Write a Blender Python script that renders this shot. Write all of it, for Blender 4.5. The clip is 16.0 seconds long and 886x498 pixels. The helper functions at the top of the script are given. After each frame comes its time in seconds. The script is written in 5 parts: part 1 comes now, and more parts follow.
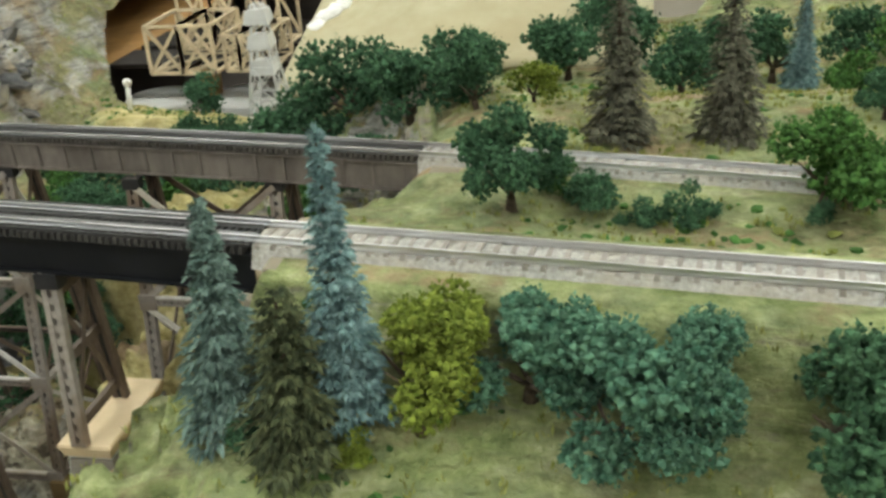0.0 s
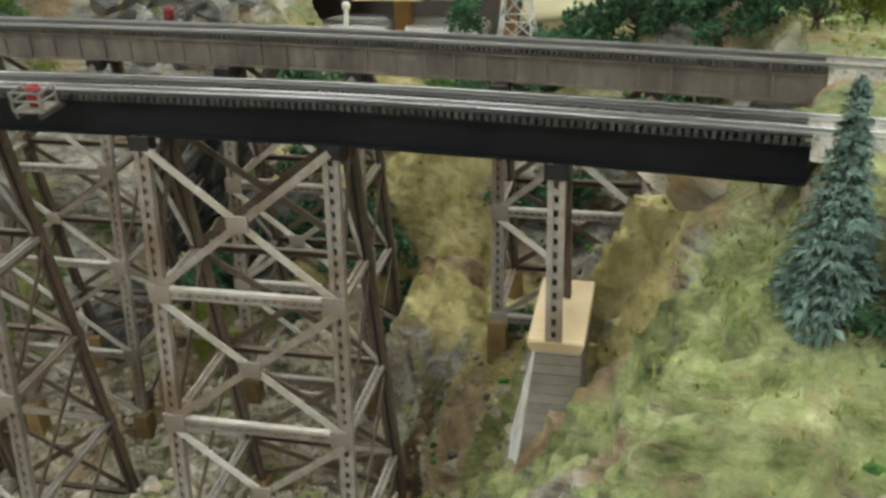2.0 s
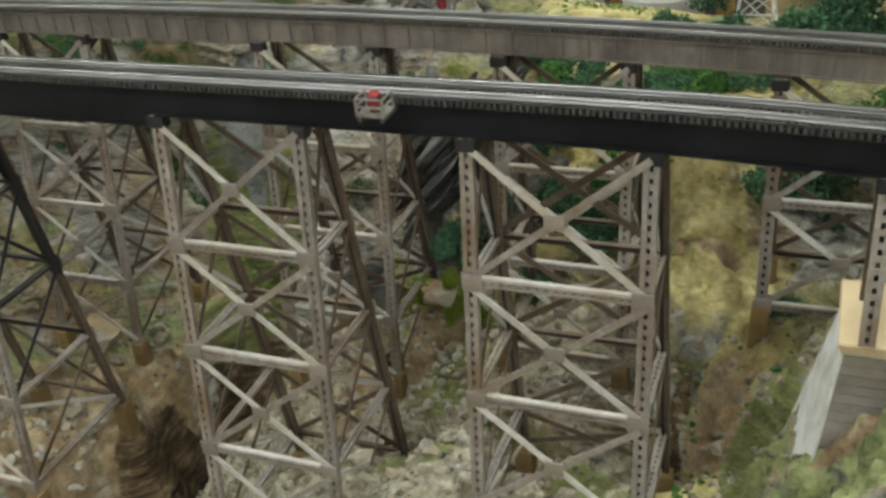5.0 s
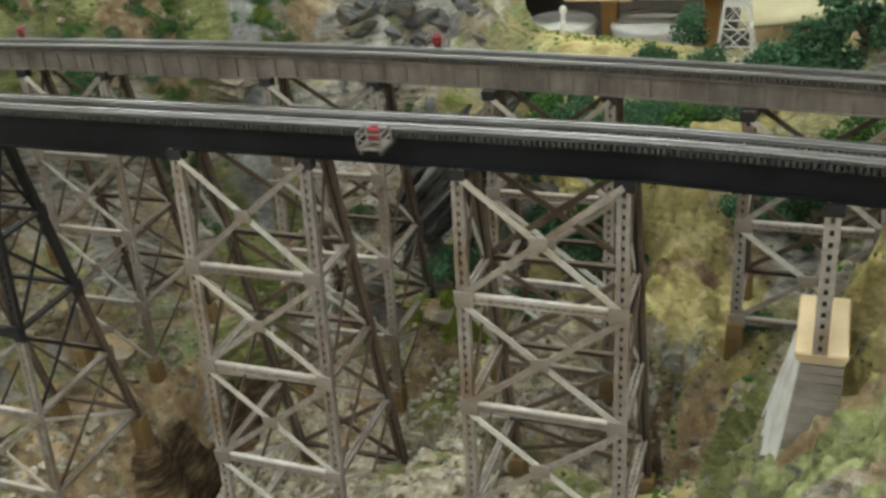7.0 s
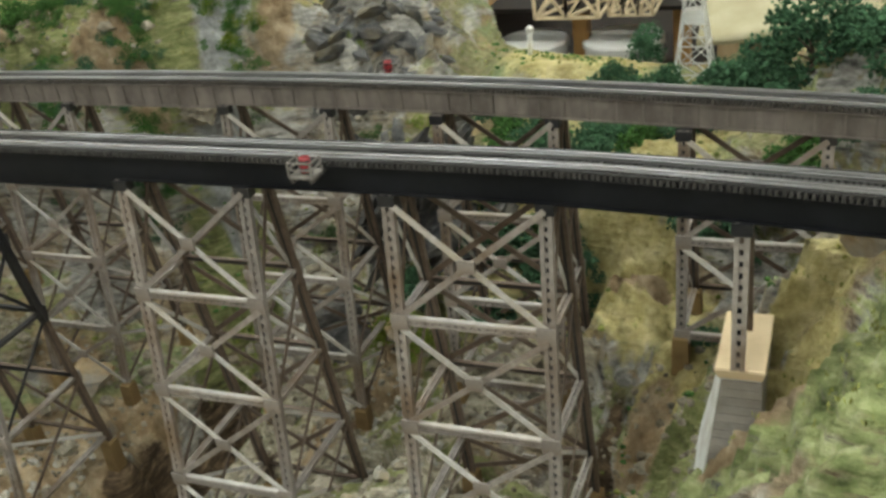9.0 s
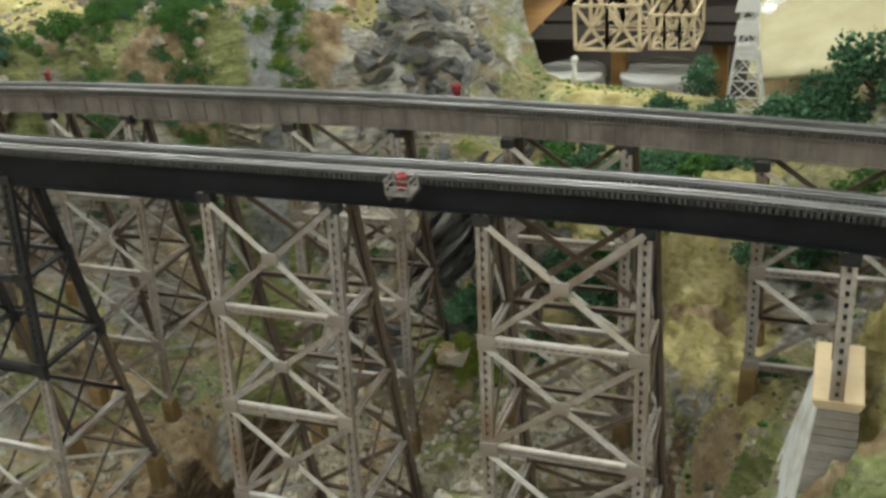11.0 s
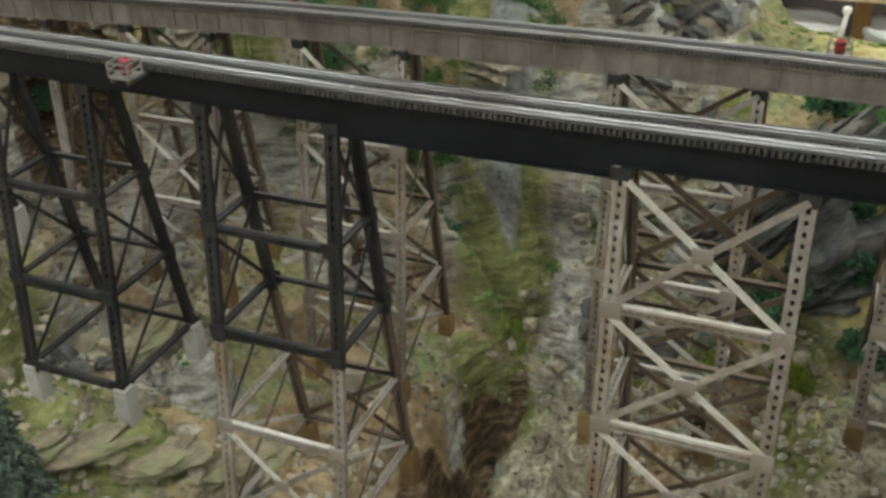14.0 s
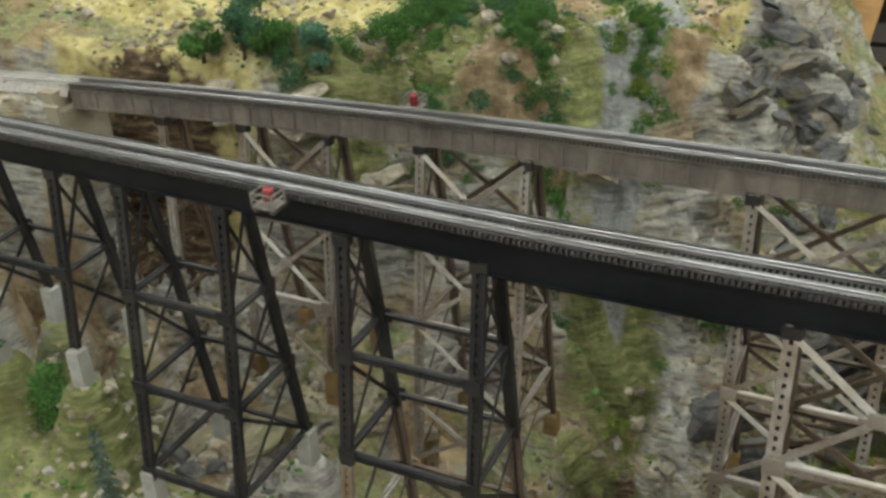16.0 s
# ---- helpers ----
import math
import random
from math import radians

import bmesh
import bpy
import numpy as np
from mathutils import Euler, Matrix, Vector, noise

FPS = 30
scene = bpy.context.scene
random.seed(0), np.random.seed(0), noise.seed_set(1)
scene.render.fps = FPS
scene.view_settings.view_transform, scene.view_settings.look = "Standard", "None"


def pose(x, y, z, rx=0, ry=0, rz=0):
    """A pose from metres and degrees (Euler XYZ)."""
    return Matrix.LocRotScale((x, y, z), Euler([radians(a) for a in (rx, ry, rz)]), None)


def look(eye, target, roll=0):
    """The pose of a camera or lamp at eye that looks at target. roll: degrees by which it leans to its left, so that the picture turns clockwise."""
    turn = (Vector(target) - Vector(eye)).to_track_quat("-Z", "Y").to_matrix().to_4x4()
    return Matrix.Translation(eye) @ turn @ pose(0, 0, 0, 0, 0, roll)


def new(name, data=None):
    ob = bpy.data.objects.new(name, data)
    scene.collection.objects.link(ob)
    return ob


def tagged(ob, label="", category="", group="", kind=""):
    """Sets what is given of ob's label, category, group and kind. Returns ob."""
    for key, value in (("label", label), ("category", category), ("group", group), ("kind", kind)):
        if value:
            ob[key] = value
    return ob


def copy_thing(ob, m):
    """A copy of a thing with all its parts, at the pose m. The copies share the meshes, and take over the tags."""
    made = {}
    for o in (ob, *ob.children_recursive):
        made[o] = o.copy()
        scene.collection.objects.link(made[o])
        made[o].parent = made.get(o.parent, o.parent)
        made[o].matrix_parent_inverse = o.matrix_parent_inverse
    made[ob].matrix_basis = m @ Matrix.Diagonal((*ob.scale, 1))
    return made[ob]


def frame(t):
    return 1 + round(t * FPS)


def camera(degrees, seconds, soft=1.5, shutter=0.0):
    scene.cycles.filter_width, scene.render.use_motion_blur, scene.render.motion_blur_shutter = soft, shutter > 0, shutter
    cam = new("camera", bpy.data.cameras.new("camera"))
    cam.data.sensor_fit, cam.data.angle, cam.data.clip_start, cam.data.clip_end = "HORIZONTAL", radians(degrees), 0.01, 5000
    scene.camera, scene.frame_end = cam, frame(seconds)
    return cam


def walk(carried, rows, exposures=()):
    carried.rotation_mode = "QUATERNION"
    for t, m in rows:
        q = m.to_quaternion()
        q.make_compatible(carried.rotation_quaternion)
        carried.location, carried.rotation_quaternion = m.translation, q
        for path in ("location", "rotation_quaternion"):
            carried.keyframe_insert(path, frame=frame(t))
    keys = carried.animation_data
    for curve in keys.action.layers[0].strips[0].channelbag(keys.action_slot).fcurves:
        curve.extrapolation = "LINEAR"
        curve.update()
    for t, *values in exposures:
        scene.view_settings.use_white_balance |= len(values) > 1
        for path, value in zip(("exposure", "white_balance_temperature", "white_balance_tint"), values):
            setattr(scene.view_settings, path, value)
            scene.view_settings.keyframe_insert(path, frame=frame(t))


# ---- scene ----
cam = camera(47.9, 16.0, soft=3.0)
PATH = [
    (0, (0.487, -0.367, 0.586), (0.108, 1.398, -0.274), -4.0),
    (0.2, (0.461, -0.362, 0.576), (0.034, 1.378, -0.312), -3.6),
    (0.5, (0.424, -0.395, 0.575), (0.075, 1.373, -0.293), -3.3),
    (1, (0.34, -0.419, 0.582), (0.065, 1.344, -0.32), -1.9),
    (1.5, (0.295, -0.415, 0.573), (-0.031, 1.331, -0.347), -1.5),
    (2, (0.268, -0.42, 0.572), (-0.156, 1.294, -0.368), -2.9),
    (2.5, (0.254, -0.425, 0.574), (-0.16, 1.29, -0.37), -2.9),
    (3, (0.234, -0.429, 0.578), (-0.184, 1.268, -0.394), -3.0),
    (3.5, (0.211, -0.432, 0.577), (-0.297, 1.211, -0.445), -4.4),
    (4, (0.19, -0.44, 0.59), (-0.409, 1.173, -0.429), -5.3),
    (4.5, (0.185, -0.455, 0.603), (-0.473, 1.139, -0.409), -5.2),
    (4.7, (0.186, -0.455, 0.61), (-0.497, 1.121, -0.415), -6.0),
    (6.8, (0.207, -0.501, 0.647), (-0.486, 1.097, -0.335), -6.5),
    (7, (0.213, -0.5, 0.646), (-0.487, 1.096, -0.335), -6.6),
    (7.5, (0.236, -0.494, 0.648), (-0.495, 1.097, -0.32), -7.8),
    (8, (0.252, -0.493, 0.653), (-0.496, 1.095, -0.307), -8.5),
    (8.5, (0.264, -0.489, 0.654), (-0.487, 1.101, -0.298), -9.0),
    (8.7, (0.266, -0.49, 0.654), (-0.477, 1.103, -0.301), -8.7),
    (10.8, (0.222, -0.512, 0.657), (-0.475, 1.128, -0.25), -6.0),
    (11, (0.204, -0.518, 0.656), (-0.503, 1.119, -0.25), -5.8),
    (11.5, (0.137, -0.528, 0.66), (-0.529, 1.117, -0.263), -5.2),
    (12, (0.079, -0.528, 0.654), (-0.646, 1.078, -0.291), -4.2),
    (12.5, (0.067, -0.502, 0.645), (-0.759, 1.047, -0.314), -4.2),
    (13, (0.034, -0.485, 0.638), (-0.79, 1.054, -0.338), -2.9),
    (13.5, (-0.039, -0.485, 0.64), (-0.778, 1.076, -0.369), -3.6),
    (14, (-0.094, -0.479, 0.637), (-0.793, 1.089, -0.389), -2.5),
    (14.5, (-0.131, -0.476, 0.647), (-0.854, 1.074, -0.389), -2.5),
    (15, (-0.157, -0.473, 0.657), (-0.875, 1.072, -0.391), -2.2),
    (15.5, (-0.166, -0.466, 0.682), (-0.892, 1.099, -0.33), -2.2),
    (16, (-0.169, -0.462, 0.692), (-0.96, 1.097, -0.28), -3.0),
]
walk(cam, [(t, look(eye, target, roll)) for t, eye, target, roll in PATH], exposures=[(0.0, 0.0)])
LAMP_GLOW = 11.2

# ---- light of the room ----
world = bpy.data.worlds.new("room_air")
scene.world = world
world.use_nodes = True
world.node_tree.nodes["Background"].inputs[0].default_value = (0.9, 0.95, 1.0, 1)
world.node_tree.nodes["Background"].inputs[1].default_value = 0.015


# ---- materials ----
def material(name, rough=0.8, metal=0.0, spec=0.3):
    m = bpy.data.materials.new(name)
    m.use_nodes = True
    b = m.node_tree.nodes["Principled BSDF"]
    b.inputs["Roughness"].default_value = rough
    b.inputs["Metallic"].default_value = metal
    b.inputs["Specular IOR Level"].default_value = spec
    return m, m.node_tree, b


def node(tree, kind, **values):
    n = tree.nodes.new(kind)
    for key, v in values.items():
        n.inputs[key.replace("_", " ")].default_value = v
    return n


def ramp(tree, source, stops):
    r = tree.nodes.new("ShaderNodeValToRGB")
    el = r.color_ramp.elements
    while len(el) < len(stops):
        el.new(0.5)
    for e, (p, c) in zip(el, stops):
        e.position, e.color = p, (*c, 1)
    tree.links.new(source, r.inputs[0])
    return r


def mixed(tree, fac, a, b, mode="MIX"):
    m = tree.nodes.new("ShaderNodeMix")
    m.data_type, m.blend_type = "RGBA", mode
    for s, v in ((0, fac), (6, a), (7, b)):
        if hasattr(v, "is_output"):
            tree.links.new(v, m.inputs[s])
        else:
            m.inputs[s].default_value = v if s == 0 else (*v, 1)
    return m.outputs[2]


def noise_tex(tree, scale, detail=4.0, rough=0.6, coord="Object", stretch=None):
    c = tree.nodes.new("ShaderNodeTexCoord")
    out = c.outputs[coord]
    if stretch:
        mp = tree.nodes.new("ShaderNodeMapping")
        mp.inputs["Scale"].default_value = stretch
        tree.links.new(out, mp.inputs[0])
        out = mp.outputs[0]
    n = node(tree, "ShaderNodeTexNoise", Scale=scale, Detail=detail, Roughness=rough)
    tree.links.new(out, n.inputs["Vector"])
    return n.outputs[0]


def bump(tree, b, height, strength=0.4, distance=0.001):
    n = node(tree, "ShaderNodeBump", Strength=strength, Distance=distance)
    tree.links.new(height, n.inputs["Height"])
    tree.links.new(n.outputs[0], b.inputs["Normal"])


def surface(name, low, high, scale, rough=0.8, metal=0.0, spec=0.3, grime=None, grime_scale=8.0, relief=0.3, depth=0.0008, vary=0.0, stretch=None):
    """Two-scale mottled surface: low to high by a fine noise, grime by a coarse one, each piece a little different."""
    m, t, b = material(name, rough, metal, spec)
    fine = noise_tex(t, scale, stretch=stretch)
    col = ramp(t, fine, ((0.3, low), (0.7, high))).outputs[0]
    if grime:
        big = noise_tex(t, grime_scale, 5.0, 0.65)
        f = ramp(t, big, ((0.45, (0, 0, 0)), (0.68, (1, 1, 1)))).outputs[0]
        col = mixed(t, f, col, grime)
    if vary:
        info = t.nodes.new("ShaderNodeObjectInfo")
        h = node(t, "ShaderNodeMapRange")
        h.inputs[3].default_value, h.inputs[4].default_value = 1 - vary, 1 + vary
        t.links.new(info.outputs["Random"], h.inputs[0])
        hv = node(t, "ShaderNodeHueSaturation")
        t.links.new(h.outputs[0], hv.inputs["Value"])
        t.links.new(col, hv.inputs["Color"])
        col = hv.outputs[0]
    t.links.new(col, b.inputs["Base Color"])
    bump(t, b, fine, relief, depth)
    return m


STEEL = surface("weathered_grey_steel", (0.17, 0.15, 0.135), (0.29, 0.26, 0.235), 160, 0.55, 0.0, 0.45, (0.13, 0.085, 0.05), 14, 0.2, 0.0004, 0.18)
# pale steel of the braces; also paints the lit strut tops
STEEL_PALE = surface("pale_lit_steel", (0.35, 0.335, 0.315), (0.52, 0.505, 0.48), 160, 0.5, 0.0, 0.5, (0.36, 0.3, 0.22), 14, 0.2, 0.0004, 0.15)
# darker copy of the steel, shade of the far side put into its colour
STEEL_BROWN = surface("shaded_brown_steel", (0.07, 0.05, 0.036), (0.13, 0.095, 0.07), 160, 0.6, 0.0, 0.4, (0.055, 0.035, 0.022), 14, 0.2, 0.0004, 0.15)
# black paint of the dark towers, and painted shade inside lattice holes
STEEL_BLACK = surface("black_steel_and_hole_shade", (0.008, 0.008, 0.01), (0.022, 0.022, 0.025), 140, 0.5, 0.0, 0.35, (0.035, 0.032, 0.03), 16, 0.2, 0.0004, 0.15)
GIRDER_BLACK = surface("satin_black_girder", (0.0020, 0.0024, 0.0040), (0.0043, 0.0051, 0.0076), 90, 0.48, 0.0, 0.24, (0.01, 0.011, 0.014), 9, 0.1, 0.0003)
GIRDER_BROWN = surface("weathered_brown_girder", (0.1, 0.086, 0.076), (0.2, 0.172, 0.152), 70, 0.6, 0.0, 0.4, (0.075, 0.062, 0.055), 22, 0.2, 0.0004, 0.1, stretch=(1, 1, 0.25))
TIE = surface("grey_weathered_tie", (0.035, 0.035, 0.036), (0.085, 0.084, 0.082), 200, 0.8, 0.0, 0.25, (0.07, 0.06, 0.05), 30, 0.4, 0.0004, 0.25)
TIE_BLACK = surface("black_bridge_tie", (0.022, 0.022, 0.023), (0.055, 0.054, 0.052), 200, 0.8, 0.0, 0.25, (0.04, 0.037, 0.034), 30, 0.4, 0.0004, 0.3)
TIE_BROWN = surface("brown_ballasted_tie", (0.22, 0.2, 0.175), (0.34, 0.315, 0.28), 200, 0.8, 0.0, 0.25, None, 8, 0.4, 0.0004, 0.2)
RAIL = surface("bright_nickel_rail", (0.66, 0.67, 0.69), (0.74, 0.75, 0.77), 30, 0.34, 1.0, 0.5, (0.5, 0.49, 0.48), 9, 0.1, 0.0002)
GUARD = surface("dull_guard_rail", (0.2, 0.2, 0.2), (0.28, 0.28, 0.28), 30, 0.42, 0.8, 0.5, (0.14, 0.13, 0.125), 9, 0.1, 0.0002)
BALLAST = surface("pale_grey_ballast", (0.26, 0.25, 0.23), (0.54, 0.53, 0.5), 420, 0.9, 0.0, 0.2, (0.42, 0.38, 0.32), 25, 0.9, 0.0012)
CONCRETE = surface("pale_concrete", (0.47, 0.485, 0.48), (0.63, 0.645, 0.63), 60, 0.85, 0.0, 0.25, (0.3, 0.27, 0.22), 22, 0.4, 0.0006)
# board-marked pier faces, toned down to hold their shade
CONCRETE_DARK = surface("shaded_boarded_concrete", (0.15, 0.14, 0.125), (0.25, 0.235, 0.21), 70, 0.85, 0.0, 0.25, (0.17, 0.15, 0.12), 26, 0.4, 0.0006, 0.15)
CAP = surface("cream_pier_cap", (0.55, 0.43, 0.27), (0.68, 0.55, 0.37), 40, 0.75, 0.0, 0.3, (0.45, 0.34, 0.2), 20, 0.2, 0.0004)
OCHRE = surface("ochre_footing", (0.15, 0.1, 0.045), (0.27, 0.19, 0.09), 60, 0.85, 0.0, 0.2, (0.14, 0.08, 0.035), 30, 0.5, 0.0008, 0.2)
RED = surface("red_barrel_paint", (0.2, 0.012, 0.018), (0.3, 0.022, 0.025), 120, 0.5, 0.0, 0.4)
PLATFORM = surface("pale_platform_wood", (0.12, 0.11, 0.1), (0.24, 0.225, 0.205), 120, 0.7, 0.0, 0.3)
BARK = surface("bark", (0.045, 0.032, 0.022), (0.11, 0.085, 0.06), 260, 0.9, 0.0, 0.2, None, 8, 0.8, 0.001)
WHITE_WIRE = surface("white_pylon_paint", (0.55, 0.55, 0.53), (0.75, 0.75, 0.73), 90, 0.55, 0.0, 0.4)
WOOD_RAW = surface("raw_pale_timber", (0.5, 0.36, 0.19), (0.66, 0.5, 0.29), 60, 0.7, 0.0, 0.3, (0.4, 0.27, 0.13), 10, 0.3, 0.0005, 0.12, (1, 1, 0.15))
WOOD_ORANGE = surface("orange_stained_timber", (0.3, 0.16, 0.05), (0.44, 0.25, 0.085), 40, 0.6, 0.0, 0.35, (0.24, 0.13, 0.05), 7, 0.2, 0.0005, 0.1, (1, 1, 0.12))
STICK = surface("pale_stick_wood", (0.52, 0.42, 0.27), (0.7, 0.58, 0.4), 90, 0.7, 0.0, 0.3, None, 8, 0.2, 0.0004, 0.15)
PLASTIC_WHITE = surface("dusty_white_plastic", (0.62, 0.62, 0.6), (0.72, 0.72, 0.7), 30, 0.5, 0.0, 0.4, (0.52, 0.5, 0.46), 9, 0.1, 0.0004)
# near-black stand-in for the unlit depth of the bay
SHADOW_BOARD = surface("bay_shade_board", (0.009, 0.006, 0.005), (0.018, 0.013, 0.009), 50, 0.7, 0.0, 0.3)
PLASTER = surface("pale_yellow_plaster", (0.38, 0.345, 0.22), (0.46, 0.425, 0.29), 30, 0.85, 0.0, 0.2, (0.36, 0.31, 0.19), 5, 0.35, 0.0015)
PLASTER_WHITE = surface("torn_white_plaster", (0.72, 0.72, 0.7), (0.84, 0.84, 0.82), 60, 0.9, 0.0, 0.2, None, 8, 0.5, 0.0015)
WALL = surface("cream_wall_paint", (0.62, 0.57, 0.47), (0.67, 0.62, 0.52), 6, 0.8, 0.0, 0.25)
CEILING = surface("white_ceiling_tile", (0.74, 0.74, 0.72), (0.8, 0.8, 0.78), 40, 0.9, 0.0, 0.2)
CARPET = surface("grey_carpet", (0.1, 0.1, 0.11), (0.17, 0.17, 0.18), 150, 0.95, 0.0, 0.1, None, 8, 0.6, 0.002)
FASCIA = surface("green_fascia_board", (0.04, 0.07, 0.045), (0.06, 0.1, 0.065), 20, 0.6, 0.0, 0.3)


def foliage(name, dark, light, scale=190):
    m, t, b = material(name, 0.85, 0.0, 0.15)
    fine = noise_tex(t, scale, 3.0)
    col = ramp(t, fine, ((0.32, dark), (0.7, light))).outputs[0]
    geo = t.nodes.new("ShaderNodeNewGeometry")
    mr = node(t, "ShaderNodeMapRange")
    mr.inputs[3].default_value, mr.inputs[4].default_value = 0.65, 1.35
    t.links.new(geo.outputs["Random Per Island"], mr.inputs[0])
    hv = node(t, "ShaderNodeHueSaturation")
    t.links.new(mr.outputs[0], hv.inputs["Value"])
    t.links.new(col, hv.inputs["Color"])
    t.links.new(hv.outputs[0], b.inputs["Base Color"])
    bump(t, b, fine, 0.8, 0.0015)
    return m


LEAF_DARK = foliage("dark_green_foliage", (0.02, 0.058, 0.03), (0.08, 0.165, 0.085))
LEAF_MID = foliage("leaf_green_foliage", (0.03, 0.085, 0.02), (0.085, 0.18, 0.045))
LEAF_OLIVE = foliage("olive_green_foliage", (0.085, 0.12, 0.015), (0.21, 0.26, 0.045))
LEAF_TEAL = foliage("grey_green_foliage", (0.035, 0.1, 0.065), (0.12, 0.23, 0.15))
NEEDLE_BLUE = foliage("blue_spruce_needles", (0.085, 0.16, 0.16), (0.25, 0.37, 0.36))
NEEDLE_GREY = foliage("grey_green_needles", (0.07, 0.12, 0.1), (0.2, 0.28, 0.24))
NEEDLE_OLIVE = foliage("brown_green_needles", (0.03, 0.042, 0.022), (0.12, 0.135, 0.065))
NEEDLE_DARK = foliage("dark_spruce_needles", (0.035, 0.055, 0.042), (0.11, 0.145, 0.11))
NEEDLE_BROWN = foliage("dusty_brown_needles", (0.08, 0.08, 0.055), (0.2, 0.195, 0.14))
GRASS = foliage("straw_green_grass", (0.16, 0.18, 0.04), (0.36, 0.36, 0.12), 90)
MOSS = foliage("bright_moss", (0.1, 0.125, 0.03), (0.23, 0.25, 0.07), 90)


def rock_material():
    m, t, b = material("grey_cast_rock", 0.85, 0.0, 0.25)
    fine = noise_tex(t, 90, 6.0, 0.7)
    col = ramp(t, fine, ((0.3, (0.1, 0.09, 0.075)), (0.5, (0.26, 0.24, 0.2)), (0.72, (0.45, 0.415, 0.35)))).outputs[0]
    geo = t.nodes.new("ShaderNodeNewGeometry")
    tint = ramp(t, geo.outputs["Random Per Island"], ((0.0, (0.55, 0.5, 0.42)), (0.5, (0.9, 0.87, 0.8)), (1.0, (1.15, 1.12, 1.05)))).outputs[0]
    t.links.new(mixed(t, 1.0, col, tint, "MULTIPLY"), b.inputs["Base Color"])
    bump(t, b, fine, 0.7, 0.003)
    return m


ROCK = rock_material()


def ground_material():
    """Scenic ground: grass flock by default, bedded rock where it is steep; the cover maps lay rock, moss, earth,
    straw, gravel and dark brown patches.
    """
    m, t, b = material("scenic_ground", 0.92, 0.0, 0.12)
    geo = t.nodes.new("ShaderNodeNewGeometry")
    up = t.nodes.new("ShaderNodeSeparateXYZ")
    t.links.new(geo.outputs["Normal"], up.inputs[0])

    def cover(name):
        a = t.nodes.new("ShaderNodeAttribute")
        a.attribute_name = name
        c = t.nodes.new("ShaderNodeSeparateColor")
        t.links.new(a.outputs["Color"], c.inputs[0])
        return c.outputs[0], c.outputs[1], c.outputs[2], a.outputs["Alpha"]

    rocky, mossy, earthy, lawn = cover("cover_a")
    dark, strawy, gravelly, scree = cover("cover_b")

    def times(p, q):
        k = t.nodes.new("ShaderNodeMath")
        k.operation = "MULTIPLY"
        t.links.new(p, k.inputs[0])
        t.links.new(q, k.inputs[1])
        return k.outputs[0]

    def ragged(weight, source, spread=0.9):
        """Breaks the border of a cover map with a noise."""
        k = t.nodes.new("ShaderNodeMath")
        k.operation = "MULTIPLY_ADD"
        t.links.new(source, k.inputs[0])
        k.inputs[1].default_value = spread
        t.links.new(weight, k.inputs[2])
        r = node(t, "ShaderNodeMapRange")
        r.inputs[1].default_value, r.inputs[2].default_value = spread * 0.5 + 0.34, spread * 0.5 + 0.66
        t.links.new(k.outputs[0], r.inputs[0])
        return r.outputs[0]

    fine = noise_tex(t, 130, 5.0, 0.6)
    mid = noise_tex(t, 30, 6.0, 0.68)
    mid_b = noise_tex(t, 41, 6.0, 0.68, stretch=(1, 1.1, 0.9))
    grain = noise_tex(t, 26, 7.0, 0.68, stretch=(1, 1, 5.5))
    grass = ramp(t, fine, ((0.25, (0.13, 0.127, 0.06)), (0.5, (0.23, 0.222, 0.117)), (0.78, (0.37, 0.35, 0.2)))).outputs[0]
    lush = ramp(t, fine, ((0.25, (0.12, 0.155, 0.07)), (0.75, (0.31, 0.35, 0.19)))).outputs[0]
    f = ramp(t, noise_tex(t, 9, 5.0, 0.6), ((0.46, (0, 0, 0)), (0.6, (1, 1, 1)))).outputs[0]
    soft = mixed(t, f, grass, lush)
    loam = ramp(t, mid, ((0.3, (0.17, 0.12, 0.065)), (0.7, (0.4, 0.32, 0.19)))).outputs[0]
    f = ramp(t, noise_tex(t, 14, 7.0, 0.7), ((0.5, (0, 0, 0)), (0.6, (1, 1, 1)))).outputs[0]
    soft = mixed(t, f, soft, loam)
    # bedded rock: grey, with tan and brown beds
    rock = ramp(t, grain, ((0.32, (0.08, 0.078, 0.074)), (0.43, (0.245, 0.24, 0.225)), (0.54, (0.41, 0.4, 0.37)), (0.68, (0.6, 0.575, 0.525)))).outputs[0]
    tan = ramp(t, grain, ((0.32, (0.085, 0.06, 0.037)), (0.48, (0.3, 0.24, 0.16)), (0.68, (0.52, 0.43, 0.3)))).outputs[0]
    f = ramp(t, noise_tex(t, 11, 5.0, 0.65), ((0.47, (0, 0, 0)), (0.6, (1, 1, 1)))).outputs[0]
    rock = mixed(t, f, rock, tan)
    add = t.nodes.new("ShaderNodeMath")
    add.operation = "MULTIPLY_ADD"
    t.links.new(mid, add.inputs[0])
    add.inputs[1].default_value = 0.55
    t.links.new(up.outputs[2], add.inputs[2])
    steep = node(t, "ShaderNodeMapRange")
    steep.inputs[1].default_value, steep.inputs[2].default_value = 1.04, 0.86
    t.links.new(add.outputs[0], steep.inputs[0])
    col = mixed(t, steep.outputs[0], soft, rock)
    gravel = ramp(t, fine, ((0.3, (0.18, 0.16, 0.115)), (0.5, (0.36, 0.33, 0.25)), (0.7, (0.56, 0.52, 0.42)))).outputs[0]
    straw = ramp(t, mid_b, ((0.3, (0.29, 0.24, 0.09)), (0.5, (0.47, 0.41, 0.19)), (0.7, (0.62, 0.55, 0.31)))).outputs[0]
